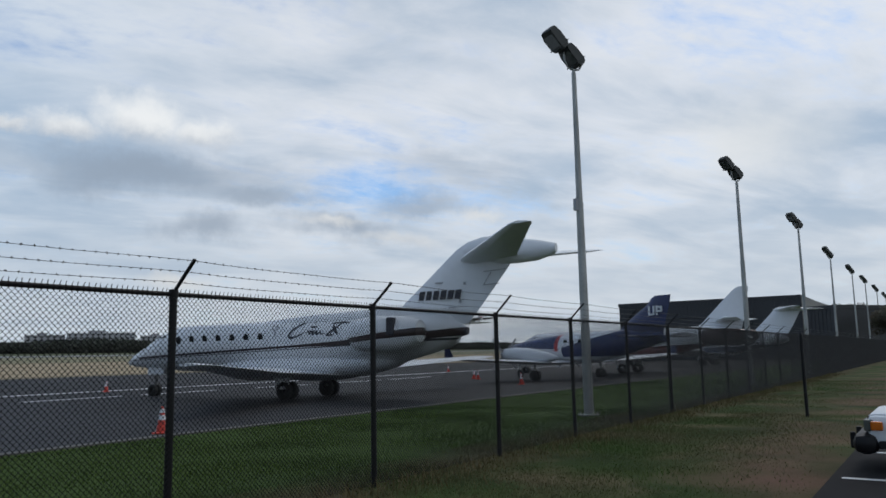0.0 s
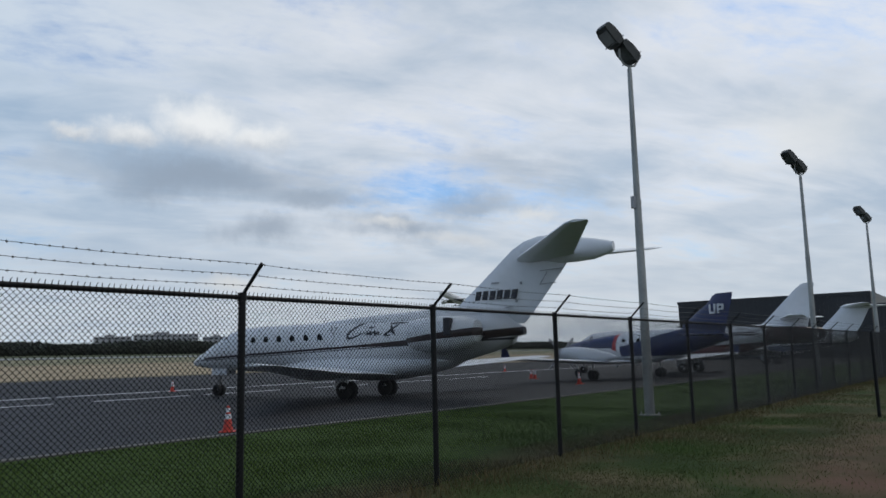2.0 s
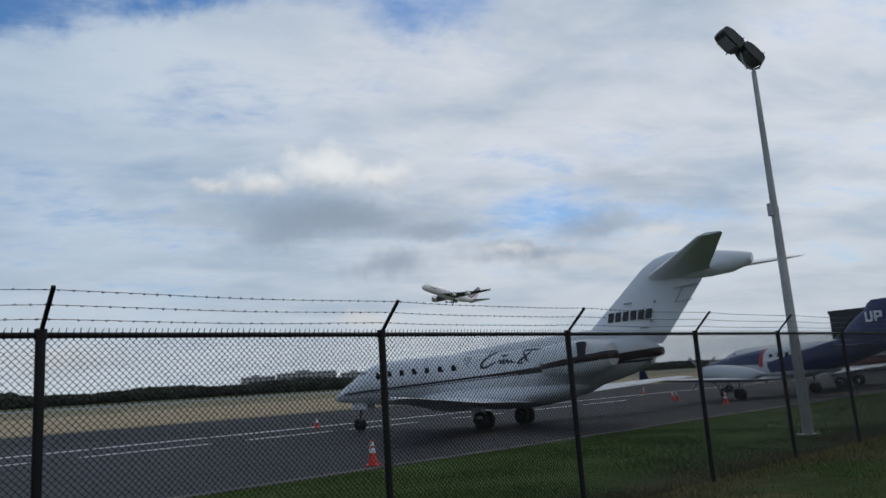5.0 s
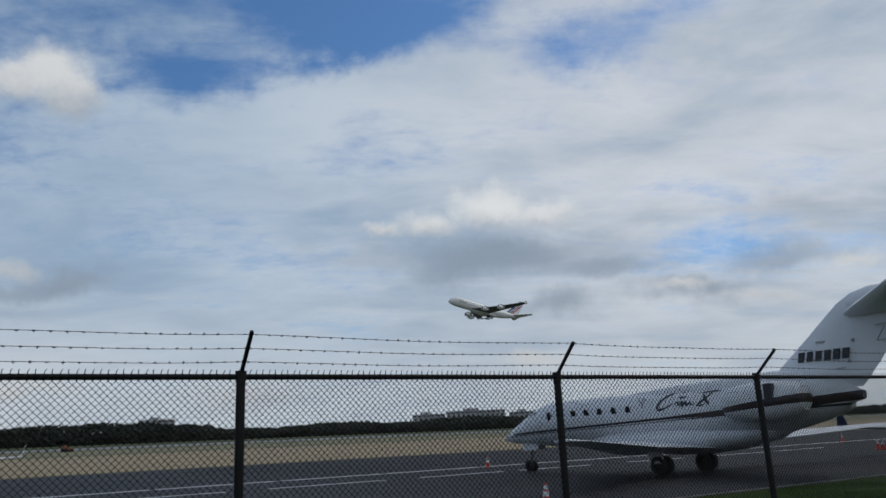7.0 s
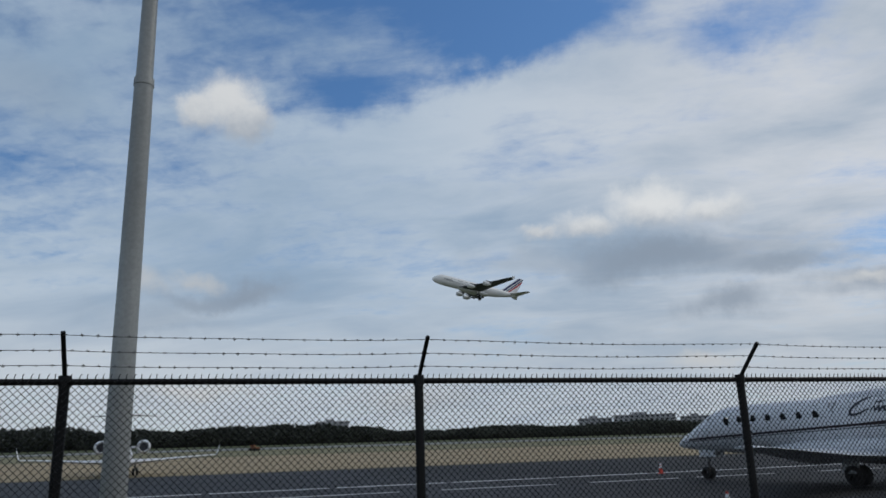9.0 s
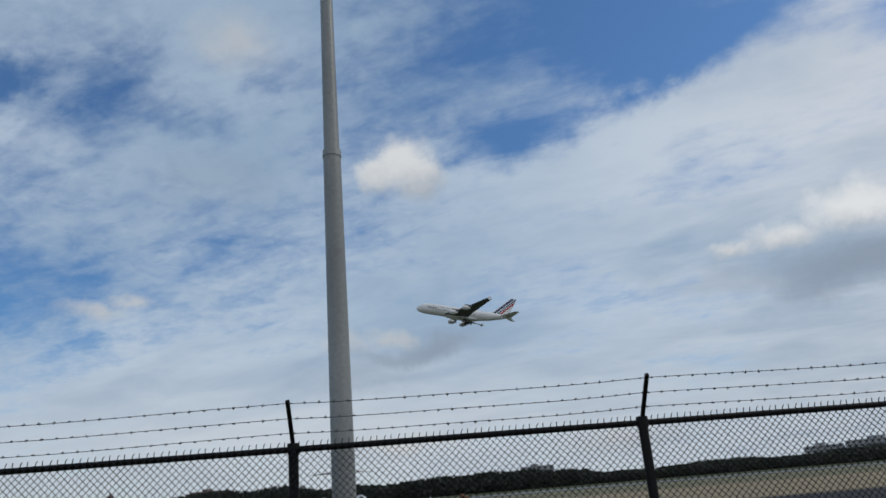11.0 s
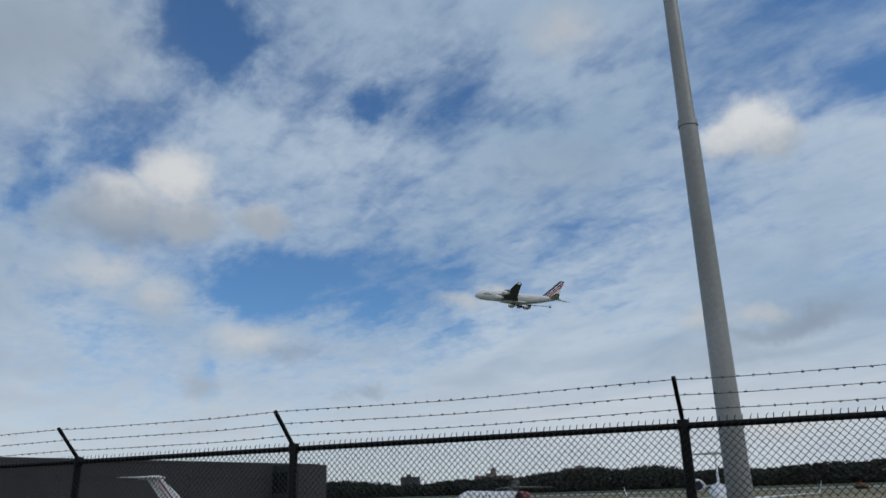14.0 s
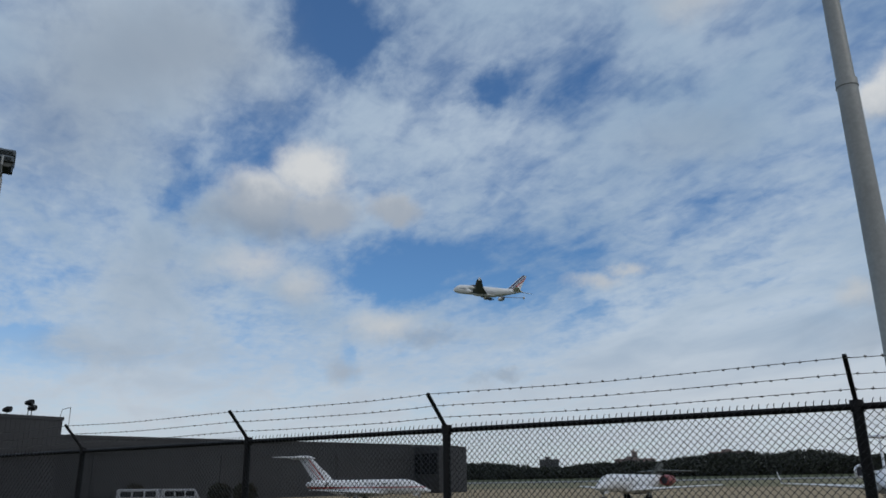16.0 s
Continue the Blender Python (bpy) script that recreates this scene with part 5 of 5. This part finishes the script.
# ---------------------------------------------------------------- trees at the end of the fence
def tree(p, h, seed, label):
    root = empty("tree", pose(p.x, p.y, 0), label, "tree", "trees beside the hangars")
    rnd = random.Random(seed)
    bm = bmesh.new()
    tube(bm, (0, 0, 0), (0.1, 0, h * 0.45), 0.22, 0.14, 10)
    clumps = []
    for k in range(7):
        a = rnd.uniform(0, 6.28)
        q = Vector((math.cos(a) * h * 0.22, math.sin(a) * h * 0.22, h * rnd.uniform(0.55, 0.88)))
        tube(bm, (0.1, 0, h * rnd.uniform(0.3, 0.44)), q, 0.09, 0.03, 7)
        clumps.append((q, h * 0.17, h * 0.14))
    clumps.append((Vector((0, 0, h * 0.85)), h * 0.16, h * 0.15))
    part("trunk", bm, M_BARK, root)
    foliage("crown", clumps, M_LEAF2, "", "", "", 0.16, 260, seed, root)


for k, (az_, r_, h_) in enumerate(((-27.5, 122, 7.6), (-28.1, 130, 8.2), (-28.8, 118, 7.0), (-29.6, 110, 6.8), (-27.0, 165, 9), (-30.6, 104, 6.5), (-28.4, 150, 8.5))):
    tree(polar(az_, r_), h_, 30 + k, "broad tree with dull brownish-green leaves")

# ---------------------------------------------------------------- sign post in the grass
sp = empty("steel_post", pose(8.4, 18.5, 0, 0, 0, -24), "slim black steel post standing in the grass", "post")
part("pole", tube(bmesh.new(), (0, 0, 0), (0, 0, 1.9), 0.04, seg=12), M_BLACK, sp, smooth=True)
part("cap", tube(bmesh.new(), (0, 0, 1.9), (0, 0, 1.95), 0.048, 0.03, 12), M_BLACK, sp, smooth=True)


# ---------------------------------------------------------------- parked car
def car(m):
    root = empty("parked_car", m, "white car with black bumper parked by the grass", "car")
    # y forward, origin on the ground under the front axle
    white = M_WHITE
    bm = bmesh.new()
    cube(bm, -0.82, -3.2, 0.50, 0.82, 0.62, 1.0, None, 0.10)
    for v in bm.verts:
        if v.co.y > 0.3:
            v.co.x *= 0.94
    part("body", bm, white, root, smooth=True)
    bm = bmesh.new()
    cube(bm, -0.76, -0.75, 0.94, 0.76, 0.6, 1.08, None, 0.07)
    for v in bm.verts:
        if v.co.y > 0.2:
            v.co.z -= 0.05
            v.co.x *= 0.93
    part("bonnet", bm, white, root, smooth=True)
    bm = bmesh.new()
    cube(bm, -0.74, -3.15, 1.0, 0.74, -0.8, 1.72, None, 0.12)
    for v in bm.verts:
        if v.co.z > 1.4:
            v.co.x *= 0.86
            v.co.y = v.co.y - 0.35 if v.co.y > -1.5 else v.co.y + 0.1
    cab = part("cabin", bm, white, root, smooth=True)
    part("windscreen", boxm(-0.6, -0.012, -0.3, 0.6, 0.012, 0.28, pose(0, -0.965, 1.37, 28, 0, 0)), M_GLASS, cab)
    for sx in (-1, 1):
        for y0, y1 in ((-1.9, -1.25), (-2.8, -2.0)):
            part("side_window", boxm(sx * 0.70 - 0.02, y0, 1.18, sx * 0.70 + 0.02, y1, 1.52), M_GLASS, cab)
        part("headlight", boxm(sx * 0.60 - 0.16, 0.54, 0.75, sx * 0.60 + 0.17, 0.66, 0.93, bevel=0.02), M_LENS, root, "clear glass headlight")
        part("turn_signal", boxm(sx * 0.785 - 0.04, 0.44, 0.77, sx * 0.785 + 0.05, 0.58, 0.91, bevel=0.02), M_AMBER, root, "amber turn signal")
        for y in (0.0, -2.5):
            bm = wheel_bm(0, 0, 0.30, 0.2)
            bmesh.ops.translate(bm, verts=bm.verts, vec=(sx * 0.74, y, 0))
            t = part("wheel", bm, M_RUBBER, root, smooth=True)
            part("rim", tube(bmesh.new(), (sx * 0.70, y, 0.30), (sx * 0.845, y, 0.30), 0.18, 0.17, 18), M_STEEL, t, "bare metal rim")
        part("arch_trim", boxm(sx * 0.83 - 0.03, -0.5, 0.5, sx * 0.83 + 0.03, 0.5, 0.62, bevel=0.02), M_BLACK, root)
    bm = bmesh.new()
    cube(bm, -0.86, 0.50, 0.40, 0.86, 0.80, 0.72, None, 0.12)
    part("bumper", bm, M_BLACK, root, "black plastic bumper", True)
    for sx in (-0.4, 0.4):
        part("overrider", boxm(sx - 0.035, 0.79, 0.44, sx + 0.035, 0.86, 0.70, bevel=0.02), M_BLACK, root)
    part("grille", boxm(-0.42, 0.6, 0.74, 0.42, 0.64, 0.95, bevel=0.01), M_BLACK, root)
    for ob in root.children_recursive:      # a low saloon
        if not ob.name.startswith(("wheel", "rim")):
            ob.data.transform(Matrix.Translation((0, 0, -0.10)) @ Matrix.Diagonal((1, 1, 0.82, 1)))


p = fp(4.35, -5.74)
car(pose(p.x, p.y, 0.02, 0, 0, FENCE_YAW + 90))

# van and vehicles by the left hangar
def van(m, label):
    root = empty("service_van", m, label, "van", "service vehicles")
    bm = bmesh.new()
    cube(bm, -0.95, -2.4, 0.45, 0.95, 2.4, 2.0, None, 0.15)
    for v in bm.verts:
        if v.co.z > 1.3 and v.co.y > 1.5:
            v.co.y -= 0.8
    part("body", bm, M_GREYP, root, smooth=True)
    for sx in (-1, 1):
        for k in range(3):
            part("side_window", boxm(sx * 0.955 - 0.01, -2.0 + 1.2 * k, 1.2, sx * 0.955 + 0.01, -1.0 + 1.2 * k, 1.75), M_GLASS, root)
        for y in (-1.5, 1.5):
            bm = wheel_bm(0, 0, 0.36, 0.24)
            bmesh.ops.translate(bm, verts=bm.verts, vec=(sx * 0.86, y, 0))
            part("wheel", bm, M_RUBBER, root)


for az_, r_, yw in ((111.0, 90, 20), (108.6, 96, 40)):
    q = polar(az_, r_)
    van(pose(q.x, q.y, ground_at(q) + 0.02, 0, 0, yw), "pale grey service van near the hangar doors")
for az_, r_, sd_ in ((111.5, 92, 3), (106.0, 90, 5), (104.3, 88, 6)):
    q = polar(az_, r_)
    sh = empty("shrub", pose(q.x, q.y, ground_at(q)), "dark leafy shrub before the hangar", "shrub", "shrubs")
    part("stem", tube(bmesh.new(), (0, 0, 0), (0, 0, 1.2), 0.08, seg=8), M_BARK, sh)
    foliage("crown", [(Vector((x, 0.4 * x, 1.5)), 1.2, 1.1) for x in (-1.4, 0, 1.5)], M_LEAF2, "", "", "", 0.14, 420, sd_, sh)

# orange works vehicle far out on the field
q = fp(12, 240, lift(240))
wv = empty("works_vehicle", Matrix.Translation(q), "small orange works vehicle far out on the field", "vehicle")
M_WORKS = material("dull_orange_paint", (0.26, 0.10, 0.035), 0.6, scale=1.0)
part("body", boxm(-1.5, -0.7, 0.5, 1.5, 0.7, 1.15, bevel=0.1), M_WORKS, wv)
part("cab", boxm(-1.5, -0.65, 1.15, -0.5, 0.65, 1.8, bevel=0.1), M_WORKS, wv)
for x in (-1, 1):
    part("wheel", tube(bmesh.new(), (x, -1.0, 0.45), (x, 1.0, 0.45), 0.45, seg=14), M_RUBBER, wv)

# ---------------------------------------------------------------- grass blades
def grass():
    rnd = random.Random(8)
    verts, faces = [], []

    def blade(s, d, h):
        p = fp(s, d, -0.005)
        a = rnd.uniform(0, 6.28)
        w = 0.006 + 0.003 * rnd.random()
        e = Vector((math.cos(a), math.sin(a), 0))
        t = Vector((rnd.gauss(0, 0.4), rnd.gauss(0, 0.4), 1)) * h
        k = len(verts)
        verts.extend((p - e * w, p + e * w, p + t))
        faces.append((k, k + 1, k + 2))
    def turf(name, count, d0, d1, mat, label):
        verts.clear()
        faces.clear()
        for _ in range(count):
            s, d = rnd.uniform(-6, 34) if rnd.random() < 0.5 else rnd.uniform(-4, 13), rnd.uniform(d0, d1)
            n = noise.noise(Vector((s * 0.5, d * 0.5, 0)))
            if rnd.random() > 0.96 / (1 + math.exp(-(d + 3.1 - 2.2 * n) * 2.2)):
                continue
            blade(s, d, (0.018 + 0.032 * rnd.random()) * (1 + 1.2 * n))
        me = bpy.data.meshes.new(name)
        me.from_pydata(list(verts), [], list(faces))
        me.materials.append(mat)
        tagged(new(name, me), label, "grass", kind="stuff")
    turf("verge_grass", 170000, -4.6, 1.2, M_BLADE, "short uneven green and brown grass beside the fence")
    turf("apron_grass", 110000, 1.2, 7.7, M_LUSH, "short green turf between fence and apron")
    verts, faces = [], []
    for _ in range(9000):       # taller dry grass along the fence
        s = rnd.uniform(-6, 44)
        blade(s, rnd.gauss(-0.2, 0.35), (0.05 + 0.12 * rnd.random()) * (1 + 0.8 * noise.noise(Vector((s * 0.8, 0, 5)))))
    me = bpy.data.meshes.new("dry_grass")
    me.from_pydata(verts, [], faces)
    me.materials.append(M_DRY)
    tagged(new("dry_grass", me), "thin dry straw-coloured grass under the fence", "grass", kind="stuff")


grass()


# ---------------------------------------------------------------- what moves
def motions():
    walk(AIRLINER, [
        (0.00, pose(19.5, 1048.0, 49.8, 12.92, 0.5, 143.03)),
        (1.50, pose(-37.1, 952.2, 63.6, 12.92, 0.5, 143.36)),
        (3.00, pose(-96.0, 856.4, 76.7, 12.93, 0.5, 143.68)),
        (5.50, pose(-198.3, 697.0, 97.1, 12.93, 0.5, 144.22)),
        (8.00, pose(-305.1, 538.1, 116.0, 12.94, 0.5, 144.76)),
        (10.50, pose(-415.3, 380.3, 133.7, 12.94, 0.5, 145.30)),
        (12.00, pose(-482.6, 286.1, 143.9, 12.94, 0.5, 145.63)),
        (13.50, pose(-550.5, 192.5, 153.9, 12.95, 0.5, 145.95)),
        (16.00, pose(-664.5, 37.9, 170.3, 12.95, 0.5, 146.49))])


motions()
